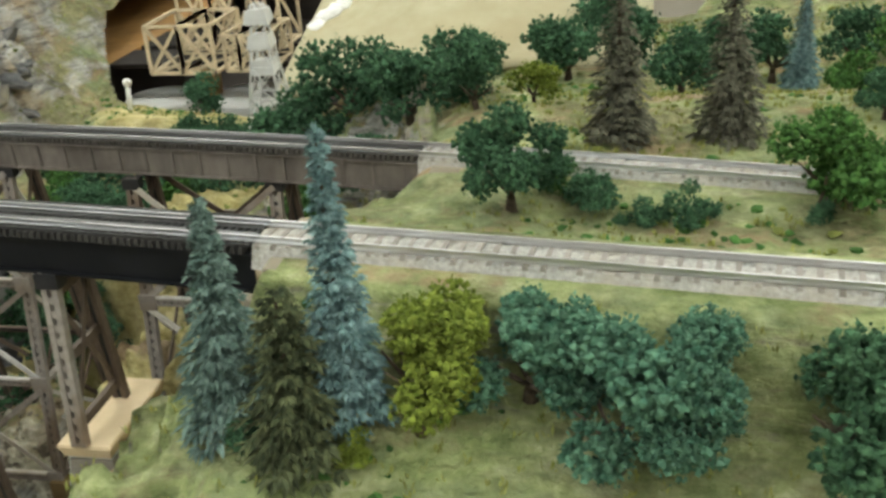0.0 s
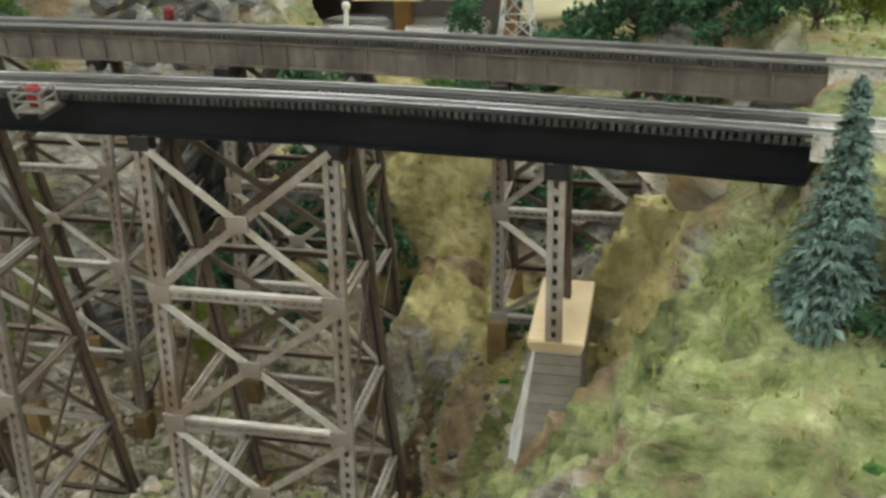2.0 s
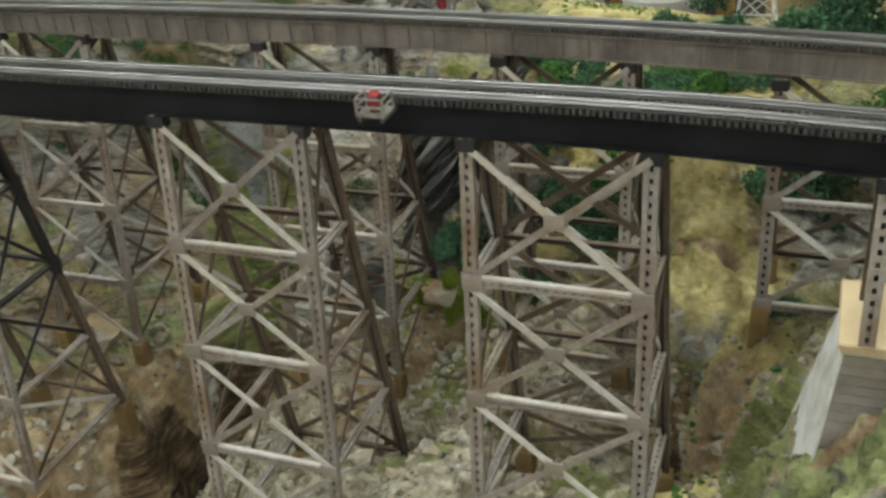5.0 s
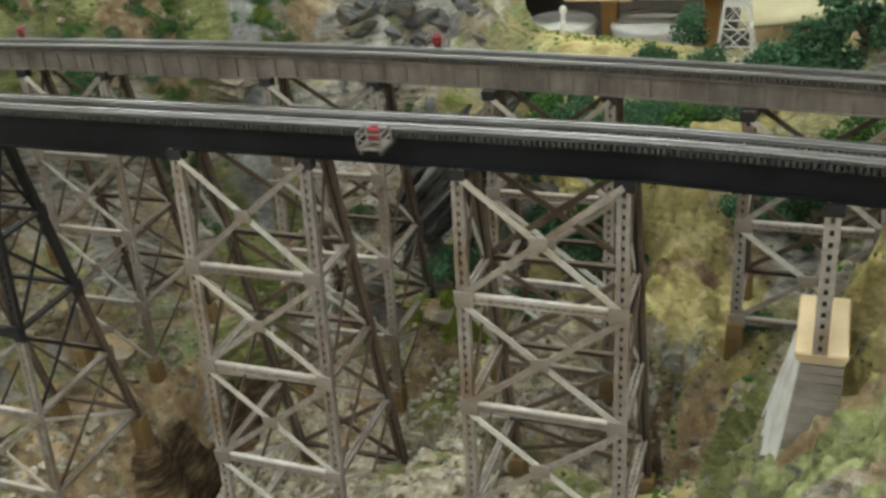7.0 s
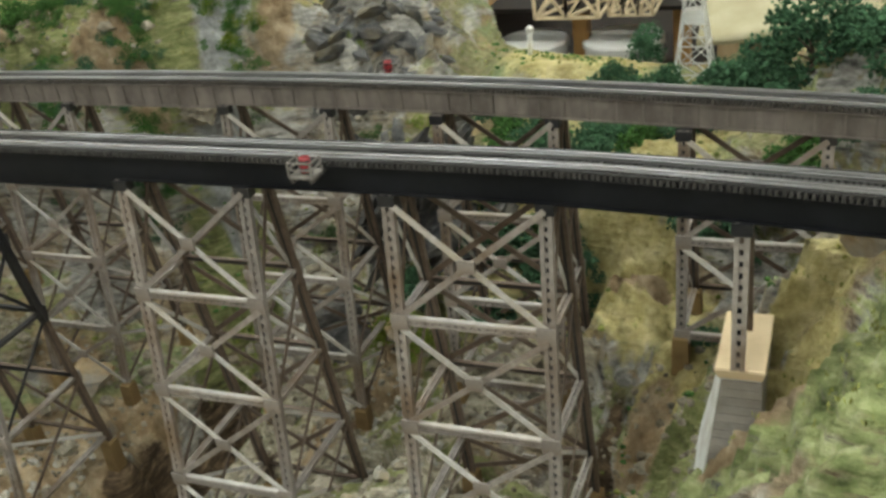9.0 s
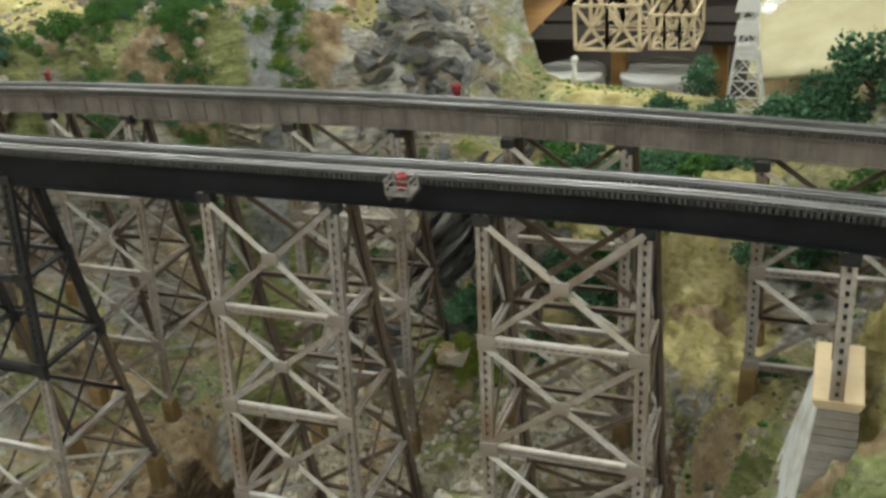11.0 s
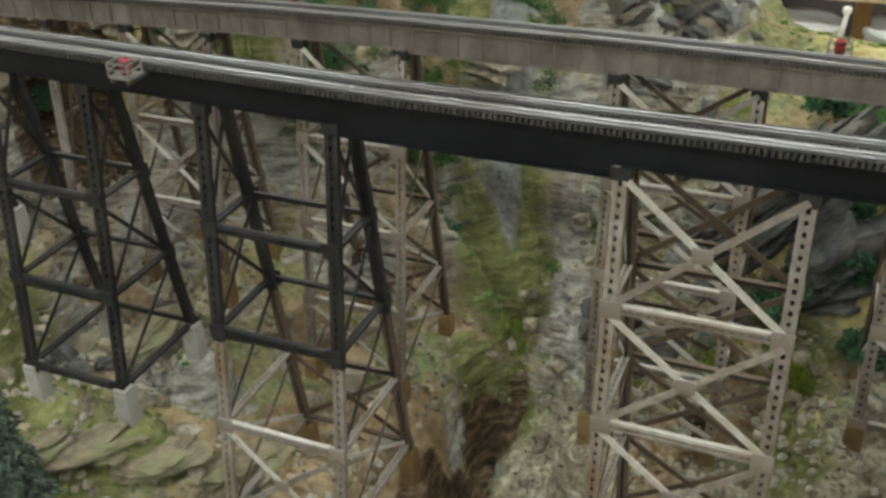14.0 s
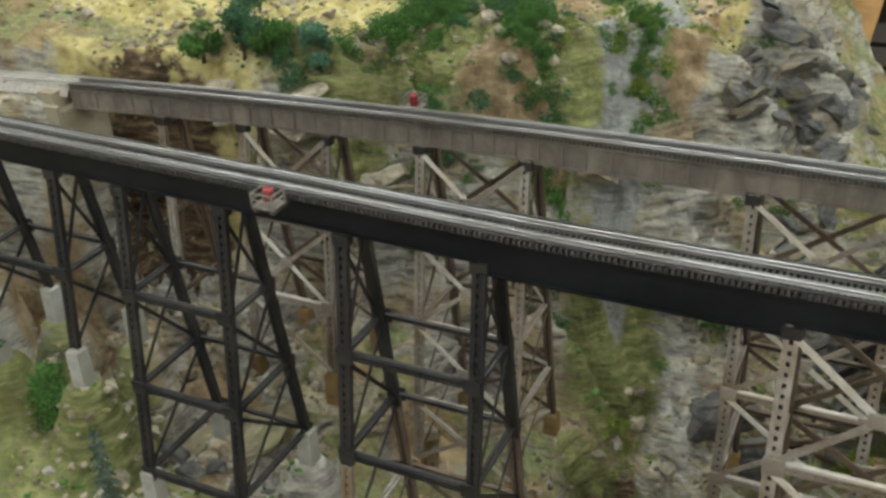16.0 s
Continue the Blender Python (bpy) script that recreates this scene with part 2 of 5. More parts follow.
    moss = ramp(t, grain, ((0.3, (0.085, 0.105, 0.035)), (0.5, (0.175, 0.19, 0.08)), (0.7, (0.31, 0.31, 0.155)))).outputs[0]
    meadow = ramp(t, mid_b, ((0.3, (0.12, 0.15, 0.06)), (0.42, (0.215, 0.255, 0.105)), (0.55, (0.33, 0.36, 0.175)), (0.7, (0.52, 0.52, 0.33)))).outputs[0]
    earth = ramp(t, mid, ((0.3, (0.16, 0.1, 0.05)), (0.5, (0.3, 0.225, 0.14)), (0.7, (0.47, 0.385, 0.27)))).outputs[0]
    umber = ramp(t, grain, ((0.32, (0.02, 0.014, 0.01)), (0.5, (0.085, 0.06, 0.038)), (0.68, (0.26, 0.19, 0.12)))).outputs[0]
    col = mixed(t, ragged(gravelly, mid, 1.3), col, gravel)
    # grey-green ridges run through the meadow
    ridge = ramp(t, noise_tex(t, 34, 5.0, 0.62, stretch=(0.55, 1, 3.2)), ((0.36, (0.5, 0.52, 0.5)), (0.47, (0.86, 0.88, 0.86)), (0.62, (1.12, 1.12, 1.14)))).outputs[0]
    meadow = mixed(t, 1.0, meadow, ridge, "MULTIPLY")
    col = mixed(t, ragged(lawn, grain, 2.2), col, meadow)
    col = mixed(t, ragged(rocky, mid_b, 1.7), col, rock)
    col = mixed(t, ragged(strawy, mid, 1.5), col, straw)
    col = mixed(t, ragged(mossy, grain, 3.2), col, moss)
    col = mixed(t, ragged(earthy, mid, 1.6), col, earth)
    col = mixed(t, ragged(dark, mid_b, 2.2), col, umber)
    chute = ramp(t, fine, ((0.3, (0.22, 0.225, 0.225)), (0.7, (0.36, 0.37, 0.37)))).outputs[0]
    col = mixed(t, ragged(scree, mid, 0.9), col, chute)
    tone = ramp(t, noise_tex(t, 19, 8.0, 0.7), ((0.33, (0.58, 0.56, 0.53)), (0.5, (0.97, 0.97, 0.97)), (0.66, (1.25, 1.24, 1.2)))).outputs[0]
    col = mixed(t, 1.0, col, tone, "MULTIPLY")
    t.links.new(col, b.inputs["Base Color"])
    h = t.nodes.new("ShaderNodeMath")
    h.operation = "ADD"
    t.links.new(fine, h.inputs[0])
    t.links.new(grain, h.inputs[1])
    bump(t, b, h.outputs[0], 1.0, 0.006)
    return m


GROUND = ground_material()


# ---- mesh helpers ----
class Shape:
    """Collects vertices and faces of one part."""

    def __init__(self):
        self.v, self.f, self.inner = [], [], []

    def hull8(self, corners):
        n = len(self.v)
        self.v += [tuple(c) for c in corners]
        self.f += [tuple(n + i for i in q) for q in ((0, 3, 2, 1), (4, 5, 6, 7), (0, 1, 5, 4), (1, 2, 6, 5), (2, 3, 7, 6), (3, 0, 4, 7))]
        return self

    def box(self, x0, x1, y0, y1, z0, z1):
        return self.hull8([(x0, y0, z0), (x1, y0, z0), (x1, y1, z0), (x0, y1, z0), (x0, y0, z1), (x1, y0, z1), (x1, y1, z1), (x0, y1, z1)])

    def beam(self, p, q, w, h, side=None):
        """A bar from p to q, w wide along side, h thick across it."""
        p, q = Vector(p), Vector(q)
        d = (q - p).normalized()
        s = Vector(side) if side else (Vector((0, 0, 1)).cross(d) if abs(d.z) < 0.95 else Vector((1, 0, 0)))
        s = (s - d * s.dot(d)).normalized()
        u = d.cross(s)
        a, b = s * w / 2, u * h / 2
        return self.hull8([p - a - b, p + a - b, p + a + b, p - a + b, q - a - b, q + a - b, q + a + b, q - a + b])

    def tube(self, p, q, r0, r1, n=8, cap=True):
        p, q = Vector(p), Vector(q)
        d = (q - p).normalized()
        s = d.orthogonal().normalized()
        u = d.cross(s)
        k = len(self.v)
        for c, r in ((p, r0), (q, r1)):
            for i in range(n):
                a = 2 * math.pi * i / n
                self.v.append(tuple(c + (s * math.cos(a) + u * math.sin(a)) * r))
        self.f += [(k + i, k + (i + 1) % n, k + n + (i + 1) % n, k + n + i) for i in range(n)]
        if cap:
            self.f += [tuple(k + n - 1 - i for i in range(n)), tuple(k + n + i for i in range(n))]
        return self

    def lathe(self, profile, n=16, centre=(0, 0, 0)):
        k, c = len(self.v), Vector(centre)
        for r, z in profile:
            for i in range(n):
                a = 2 * math.pi * i / n
                self.v.append((c.x + r * math.cos(a), c.y + r * math.sin(a), c.z + z))
        for j in range(len(profile) - 1):
            for i in range(n):
                a, b = k + j * n + i, k + j * n + (i + 1) % n
                self.f.append((a, b, b + n, a + n))
        self.f += [tuple(k + n - 1 - i for i in range(n)), tuple(k + (len(profile) - 1) * n + i for i in range(n))]
        return self

    def blob(self, c, r, rng, squash=0.8, rough=0.35):
        """A small ragged clump."""
        k = len(self.v)
        turn = Euler((rng.uniform(0, 6), rng.uniform(0, 6), rng.uniform(0, 6))).to_matrix()
        for p in BLOB_V:
            q = (turn @ p) * r * (1 + rng.uniform(-rough, rough))
            self.v.append((c[0] + q.x, c[1] + q.y, c[2] + q.z * squash))
        self.f += [tuple(k + i for i in f) for f in BLOB_F]
        return self

    def crumb(self, c, r, rng):
        """One angular crumb of foam: a jittered octahedron."""
        k = len(self.v)
        turn = Euler((rng.uniform(0, 6), rng.uniform(0, 6), rng.uniform(0, 6))).to_matrix()
        for p in ((1, 0, 0), (-1, 0, 0), (0, 1, 0), (0, -1, 0), (0, 0, 1), (0, 0, -1)):
            q = (turn @ Vector(p)) * r * rng.uniform(0.6, 1.3)
            self.v.append((c[0] + q.x, c[1] + q.y, c[2] + q.z))
        self.f += [(k + a, k + b, k + e) for a, b, e in ((0, 2, 4), (2, 1, 4), (1, 3, 4), (3, 0, 4), (2, 0, 5), (1, 2, 5), (3, 1, 5), (0, 3, 5))]
        return self

    def flake(self, c, d, length, width, droop=0.0):
        """A small pointed leaf or needle spray from c along d."""
        d = Vector(d).normalized()
        s = d.cross(Vector((0, 0, 1)))
        s = s.normalized() if s.length > 0.01 else Vector((1, 0, 0))
        c = Vector(c)
        k = len(self.v)
        mid = c + d * length * 0.5
        tip = c + d * length - Vector((0, 0, droop))
        self.v += [tuple(c), tuple(mid + s * width / 2), tuple(tip), tuple(mid - s * width / 2 + Vector((0, 0, width * 0.3)))]
        self.f += [(k, k + 1, k + 2), (k, k + 2, k + 3)]
        return self


def unit_blob():
    bm = bmesh.new()
    bmesh.ops.create_icosphere(bm, subdivisions=1, radius=1)
    v = [p.co.copy() for p in bm.verts]
    bm.verts.index_update()
    f = [tuple(p.index for p in q.verts) for q in bm.faces]
    bm.free()
    return v, f


BLOB_V, BLOB_F = unit_blob()


def mesh(name, shape, mat, smooth=False):
    me = bpy.data.meshes.new(name)
    me.from_pydata(shape.v, [], shape.f)
    me.materials.append(mat)
    # inner faces are coloured black for the shade within the holes
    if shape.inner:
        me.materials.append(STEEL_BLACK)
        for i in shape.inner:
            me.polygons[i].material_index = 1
    if smooth:
        me.polygons.foreach_set("use_smooth", [True] * len(me.polygons))
    me.update()
    return me


def part(name, shape, mat, parent, label="", smooth=False):
    """One mesh object under a thing or a part."""
    ob = new(name, shape if isinstance(shape, bpy.types.Mesh) else mesh(name, shape, mat, smooth))
    ob.parent = parent
    return tagged(ob, label)


def thing(name, label, category, at=(0, 0, 0), group="", kind=""):
    ob = new(name)
    ob.empty_display_size = 0.01
    ob.matrix_world = Matrix.Translation(at)
    return tagged(ob, label, category, group, kind)


def solid(name, shape, mat, label, category, group="", kind="", smooth=False):
    return tagged(new(name, mesh(name, shape, mat, smooth)), label, category, group, kind)


# ---- lie of the land ----
TABLE = np.random.RandomState(7).rand(256, 256)


def value_noise(x, y):
    xi, yi = np.floor(x).astype(int), np.floor(y).astype(int)
    fx, fy = x - xi, y - yi
    fx, fy = fx * fx * (3 - 2 * fx), fy * fy * (3 - 2 * fy)
    a, b = TABLE[xi % 256, yi % 256], TABLE[(xi + 1) % 256, yi % 256]
    c, d = TABLE[xi % 256, (yi + 1) % 256], TABLE[(xi + 1) % 256, (yi + 1) % 256]
    return a + (b - a) * fx + (c - a) * fy + (a - b - c + d) * fx * fy


def fbm(x, y, octaves=5):
    total, amp = 0.0, 0.5
    for k in range(octaves):
        total = total + amp * (value_noise(x + 17.3 * k, y + 9.1 * k) - 0.5)
        x, y, amp = x * 2.03, y * 2.03, amp * 0.5
    return total


def ease(a, b, x):
    s = np.clip((x - a) / (b - a), 0, 1)
    return s * s * (3 - 2 * s)


def near_line(x):
    """Centre line of the near track."""
    return 0.0285 - 0.036 * np.minimum(x + 0.35, 0) - 0.06 * (np.sqrt((x - 0.13) ** 2 + 0.004) + x - 0.13)


def far_line(x):
    """Centre line of the far track."""
    return 0.246 - 0.108 * (x + 0.35) ** 2


NEAR_TOP, FAR_TOP = 0.411, 0.380        # top of the ties
NEAR_END, FAR_END, FAR_WEST = 0.327, 0.358, -0.9
NEAR_DECK, FAR_DECK = 0.389, 0.3575      # underside of the girders


BATTER = 0.14
NEAR_TOWERS = ((0.003, 0.106, 0.105), (-0.2035, -0.1035, 0.045), (-0.486, -0.388, 0.06), (-0.68, -0.588, 0.146), (-0.848, -0.752, 0.236), (-1.03, -0.935, 0.28))
FAR_TOWERS = ((0.158, 0.258, 0.192), (-0.046, 0.053, 0.113), (-0.26, -0.154, 0.06), (-0.537, -0.441, 0.05), (-0.715, -0.626, 0.125))
NEAR_FEET = tuple((x, z) for a, b, z in NEAR_TOWERS for x in (a, b))
FAR_FEET = tuple((x, z) for a, b, z in FAR_TOWERS for x in (a, b))


# patches of ground cover: centre x, y and half sizes along x and y
ROCKY = ((0.25, -0.1, 0.02, 0.012), (0.34, -0.17, 0.04, 0.014), (0.27, -0.17, 0.03, 0.02), (0.4, -0.21, 0.05, 0.02), (0.23, -0.13, 0.02, 0.03), (-0.474, 0.372, 0.2, 0.09), (-0.336, 0.48, 0.1, 0.09), (-0.284, 0.629, 0.08, 0.12), (-0.768, 0.38, 0.1, 0.03), (0.171, 0.26, 0.07, 0.05), (0.02, 0.13, 0.06, 0.05), (-0.319, 0.364, 0.04, 0.07),
         (-0.656, 0.405, 0.05, 0.02), (0.26, 0.1, 0.04, 0.04), (-0.66, 0.08, 0.12, 0.04), (0.3, -0.2, 0.05, 0.03), (0.47, -0.2, 0.06, 0.02), (-0.319, 0.762, 0.06, 0.1), (-0.95, 0.2, 0.16, 0.12), (-0.8, 0.22, 0.12, 0.08))
MOSSY = ((-0.6, 0.45, 0.11, 0.06), (-0.72, 0.39, 0.1, 0.04), (-0.5, 0.45, 0.05, 0.08), (-0.58, 0.56, 0.1, 0.06), (-0.743, -0.042, 0.06, 0.03), (-0.67, -0.03, 0.05, 0.03), (-0.135, 0.26, 0.04, 0.03), (0.17, 0.06, 0.024, 0.06), (-0.405, 0.372, 0.05, 0.06), (-0.02, 0.12, 0.035, 0.025), (-0.25, 0.1, 0.035, 0.05), (-0.1, 0.05, 0.05, 0.03), (0.05, 0.04, 0.03, 0.04), (-0.385, 0.281, 0.05, 0.03), (-0.59, -0.01, 0.07, 0.03), (-0.79, 0.0, 0.14, 0.07), (-0.64, -0.07, 0.08, 0.05), (-0.699, 0.355, 0.05, 0.03), (-0.422, 0.596, 0.03, 0.08), (-0.12, 0.273, 0.05, 0.05), (-0.1, 0.18, 0.03, 0.06))
EARTHY = ((-0.46, 0.09, 0.08, 0.07), (-0.43, 0.02, 0.05, 0.05), (-0.4, 0.15, 0.035, 0.04), (-0.376, 0.088, 0.03, 0.04), (0.088, 0.259, 0.05, 0.02), (0.135, 0.11, 0.022, 0.06), (0.235, -0.02, 0.03, 0.02), (-0.2, 0.18, 0.03, 0.05), (-0.535, 0.409, 0.06, 0.025), (-0.43, 0.17, 0.04, 0.08), (-0.533, 0.21, 0.05, 0.03), (-0.708, 0.413, 0.03, 0.02), (-0.14, 0.24, 0.03, 0.03), (-0.388, 0.629, 0.02, 0.12), (-0.526, 0.613, 0.03, 0.05), (-0.9, 0.12, 0.08, 0.05), (-0.72, 0.14, 0.06, 0.03), (0.37, 0.18, 0.03, 0.02), (0.56, 0.2, 0.05, 0.02), (0.505, 0.38, 0.05, 0.04))
DARK_PATCHES = ((-0.366, 0.13, 0.021, 0.1), (-0.375, 0.26, 0.018, 0.06), (-0.898, 0.281, 0.1, 0.05), (-0.17, 0.2, 0.02, 0.04), (0.1, 0.11, 0.012, 0.05))
STRAWY = ((0.265, 0.06, 0.035, 0.04), (0.29, 0.11, 0.03, 0.04), (0.25, 0.01, 0.03, 0.025), (0.245, 0.14, 0.03, 0.03), (-0.9, 0.33, 0.14, 0.05), (-0.6, 0.5, 0.04, 0.04), (0.079, 0.287, 0.07, 0.05), (0.115, 0.24, 0.06, 0.045), (0.12, 0.03, 0.025, 0.04), (0.145, 0.16, 0.03, 0.05), (-0.1, 0.245, 0.025, 0.06), (-0.6, 0.0, 0.03, 0.02), (-0.942, 0.513, 0.3, 0.12), (-0.362, 0.629, 0.03, 0.06), (0.01, 0.395, 0.16, 0.12), (-0.042, 0.755, 0.1, 0.25))
SCREE = ((-0.435, 0.53, 0.028, 0.15), (-0.42, 0.42, 0.016, 0.04))
GRAVELLY = ((-0.03, 0.08, 0.13, 0.16), (-0.29, 0.12, 0.08, 0.22), (-0.635, 0.2, 0.04, 0.04), (-0.44, 0.662, 0.035, 0.22), (-0.838, 0.33, 0.06, 0.03), (-0.2, 0.05, 0.1, 0.12))


def patches(x, y, spots):
    """How far each place lies within a set of ragged patches, 0 to 1."""
    u = x + 0.05 * fbm(x * 13 + 2, y * 13 + 31, 4)
    v = y + 0.05 * fbm(x * 13 + 57, y * 13 + 8, 4)
    w = np.zeros_like(u)
    for cx, cy, rx, ry in spots:
        w = np.maximum(w, ease(1.4, 0.5, np.hypot((u - cx) / rx, (v - cy) / ry)))
    return w


def land(x, y, detail=True):
    x, y = np.asarray(x, float), np.asarray(y, float)
    floor = np.interp(x, [-1.25, -1.05, -0.87, -0.65, -0.5, -0.43, -0.36, -0.28, -0.2, -0.05, 0.1, 0.4],
                      [0.34, 0.22, 0.145, 0.1, 0.05, 0.035, -0.05, -0.04, 0.05, 0.105, 0.11, 0.12])
    # the gorge's east bank and the shelf that carries both tracks
    shelf = 0.374 - 0.012 * ease(0.08, 0.22, y) - 0.05 * ease(0.3, 0.6, y) - 0.32 * np.maximum(-0.05 - y, 0)
    shelf = shelf + 0.1 * ease(0.62, 1.0, x) * ease(0.3, 0.7, y)
    inner = ease(-0.095, -0.045, y)
    back = ease(0.1, 0.19, y)
    s = ease(0.16 - 0.045 * inner + 0.085 * back, 0.31 + 0.015 * inner + 0.04 * back, x)
    bank = s * (1 - s) * 4
    z = floor + (shelf - floor) * s
    # the grassy bluff in front of the pier
    bluff = np.interp(x, [0.15, 0.205, 0.237, 0.275, 0.308, 0.335], [0.16, 0.235, 0.288, 0.334, 0.358, 0.372]) - 0.32 * np.maximum(-0.05 - y, 0)
    z = np.where(x < 0.335, z + (bluff - z) * ease(0.0, -0.04, y) * ease(0.13, 0.18, x), z)
    # hill behind: high in the west, a low saddle, then the eastern slope
    top = np.interp(x, [-0.86, -0.33, -0.17, -0.06, 0.06, 0.14, 0.27, 0.57], [0.375, 0.37, 0.228, 0.225, 0.24, 0.255, 0.32, 0.335])
    far = np.interp(x, [-1.03, -0.77, -0.56, -0.38, -0.267, -0.163, 0.053], [0.31, 0.345, 0.43, 0.6, 0.68, 0.55, 0.395])
    start = np.interp(x, [-0.13, 0.06], [0.27, 0.1])
    s = ease(0.0, 1.0, (y - start) / (far - start))
    z = np.where(x < 0.35, z + (np.maximum(top, z) - z) * s, z)
    z = z + 0.05 * ease(0.93, 1.84, y) * ease(-0.43, -0.77, x)
    z = z - 0.045 * ease(1.2, 0.3, np.hypot((x + 0.372 + 0.1 * (y - 0.15)) / 0.03, (y - 0.13) / 0.16))
    # a spur under the far viaduct, and the ravine beside it
    spur = ease(1.0, 0.35, np.hypot((x + 0.14) / 0.06, (y - 0.31) / 0.085))
    z = z + (np.maximum(z, 0.14) - z) * spur
    z = z + (np.maximum(z, 0.186) - z) * ease(1.6, 0.3, np.hypot((x - 0.215) / 0.12, (y - 0.25) / 0.15))
    if detail:
        steep = np.clip(1 - np.abs(2 * s - 1), 0, 1) * (x < 0.35)
        wild = ease(0.31, 0.24, x)
        gorge = ease(0.6, 0.42, y)
        # bare crags: the gorge's walls, the hill's eastern flank, and patches elsewhere
        craggy = np.maximum(bank, steep * np.maximum(ease(0.6, 0.42, y), ease(-0.5, -0.4, x)))
        craggy = np.clip(craggy + 0.9 * fbm(x * 4 + 8, y * 4 + 2, 3) * wild, 0, 1)
        craggy = np.maximum(craggy, 0.9 * patches(x, y, ROCKY))
        craggy = np.maximum(craggy, 0.8 * spur)
        craggy = np.maximum(craggy, 0.85 * ease(0.16, 0.2, x) * ease(0.34, 0.28, x) * ease(0.03, -0.04, y))
        rough = np.maximum(0.18 + 0.22 * wild, craggy)
        z = z + (0.11 * rough + 0.05 * gorge * wild) * fbm(x * 8 + 3, y * 8 + 5, 6)
        crag = np.abs(fbm(x * 11 + 40 + 2.5 * fbm(x * 6, y * 6, 3), y * 17 + 11, 5))
        z = z + 0.3 * (0.25 * rough + 0.75 * craggy) * (0.09 - crag)
        # tilted ledges of bedded rock
        tilt = 0.03 * fbm(x * 9, y * 9, 4) + 0.3 * x - 0.12 * y
        step = 0.011 + 0.012 * value_noise(x * 5 + 9, y * 5)
        for k, share in ((1.0, 0.8), (0.43, 0.55)):
            q = (z + tilt) / (step * k)
            led = (np.floor(q) + ease(0.42, 0.62, q - np.floor(q))) * step * k
            z = z + (led - z - tilt) * share * np.clip(0.62 * wild * gorge + craggy, 0, 1)
        z = z + 0.008 * fbm(x * 60, y * 60, 3) * (0.5 + rough)
    # the smooth plaster lip in front of the unfinished bay
    lip = ease(1.0, 0.55, np.hypot((x + 0.05) / 0.16, (y - 0.7) / 0.13))
    z = z + (0.249 - 0.08 * (x + 0.08) - 0.33 * (y - 0.68) - z) * 0.85 * lip
    # a level spot for every tower leg
    for line, top_z, feet in ((near_line, NEAR_DECK, NEAR_FEET), (far_line, FAR_DECK, FAR_FEET)):
        for fx, fz in feet:
            for side in (-1, 1):
                d = np.hypot(x - fx, y - float(line(fx)) - side * (0.0125 + BATTER * (top_z - fz)))
                z = z + (np.clip(z, fz - 0.036, fz - 0.024) - z) * ease(0.042, 0.012, d)
    # track beds on the banks
    for line, top_z, x_end in ((near_line, NEAR_TOP - 0.0045, NEAR_END), (far_line, FAR_TOP - 0.0045, FAR_END)):
        w = ease(0.055, 0.026, np.abs(y - line(x))) * ease(x_end - 0.012, x_end + 0.012, x)
        z = z + (top_z - z) * w
    w = ease(0.06, 0.03, np.abs(y - far_line(x))) * ease(FAR_WEST + 0.01, FAR_WEST - 0.02, x)
    z = z + (FAR_TOP - 0.012 - z) * w
    # keep the ground below the decks
    for line, deck in ((near_line, 0.352), (far_line, 0.324)):
        w = ease(0.07, 0.045, np.abs(y - line(x))) * ease(0.33, 0.27, x) * ease(FAR_WEST - 0.01, FAR_WEST + 0.05, x)
        z = np.where(w > 0, z + (np.minimum(z, deck) - z) * w, z)
    return z


def ground_z(x, y):
    return float(land(x, y))


def shell_edge(x):
    """How far back the scenery shell goes: it stops short of the unfinished bay."""
    x = np.asarray(x, float)
    return np.interp(x, [-0.34, -0.26, -0.22, -0.17, -0.015, 0.04, 0.1, 0.15, 0.55, 0.62, 1.3], [2.6, 0.945, 0.845, 0.76, 0.745, 0.7, 0.67, 0.68, 0.86, 1.15, 1.15]) + 0.03 * fbm(x * 20, x * 7 + 2, 4)


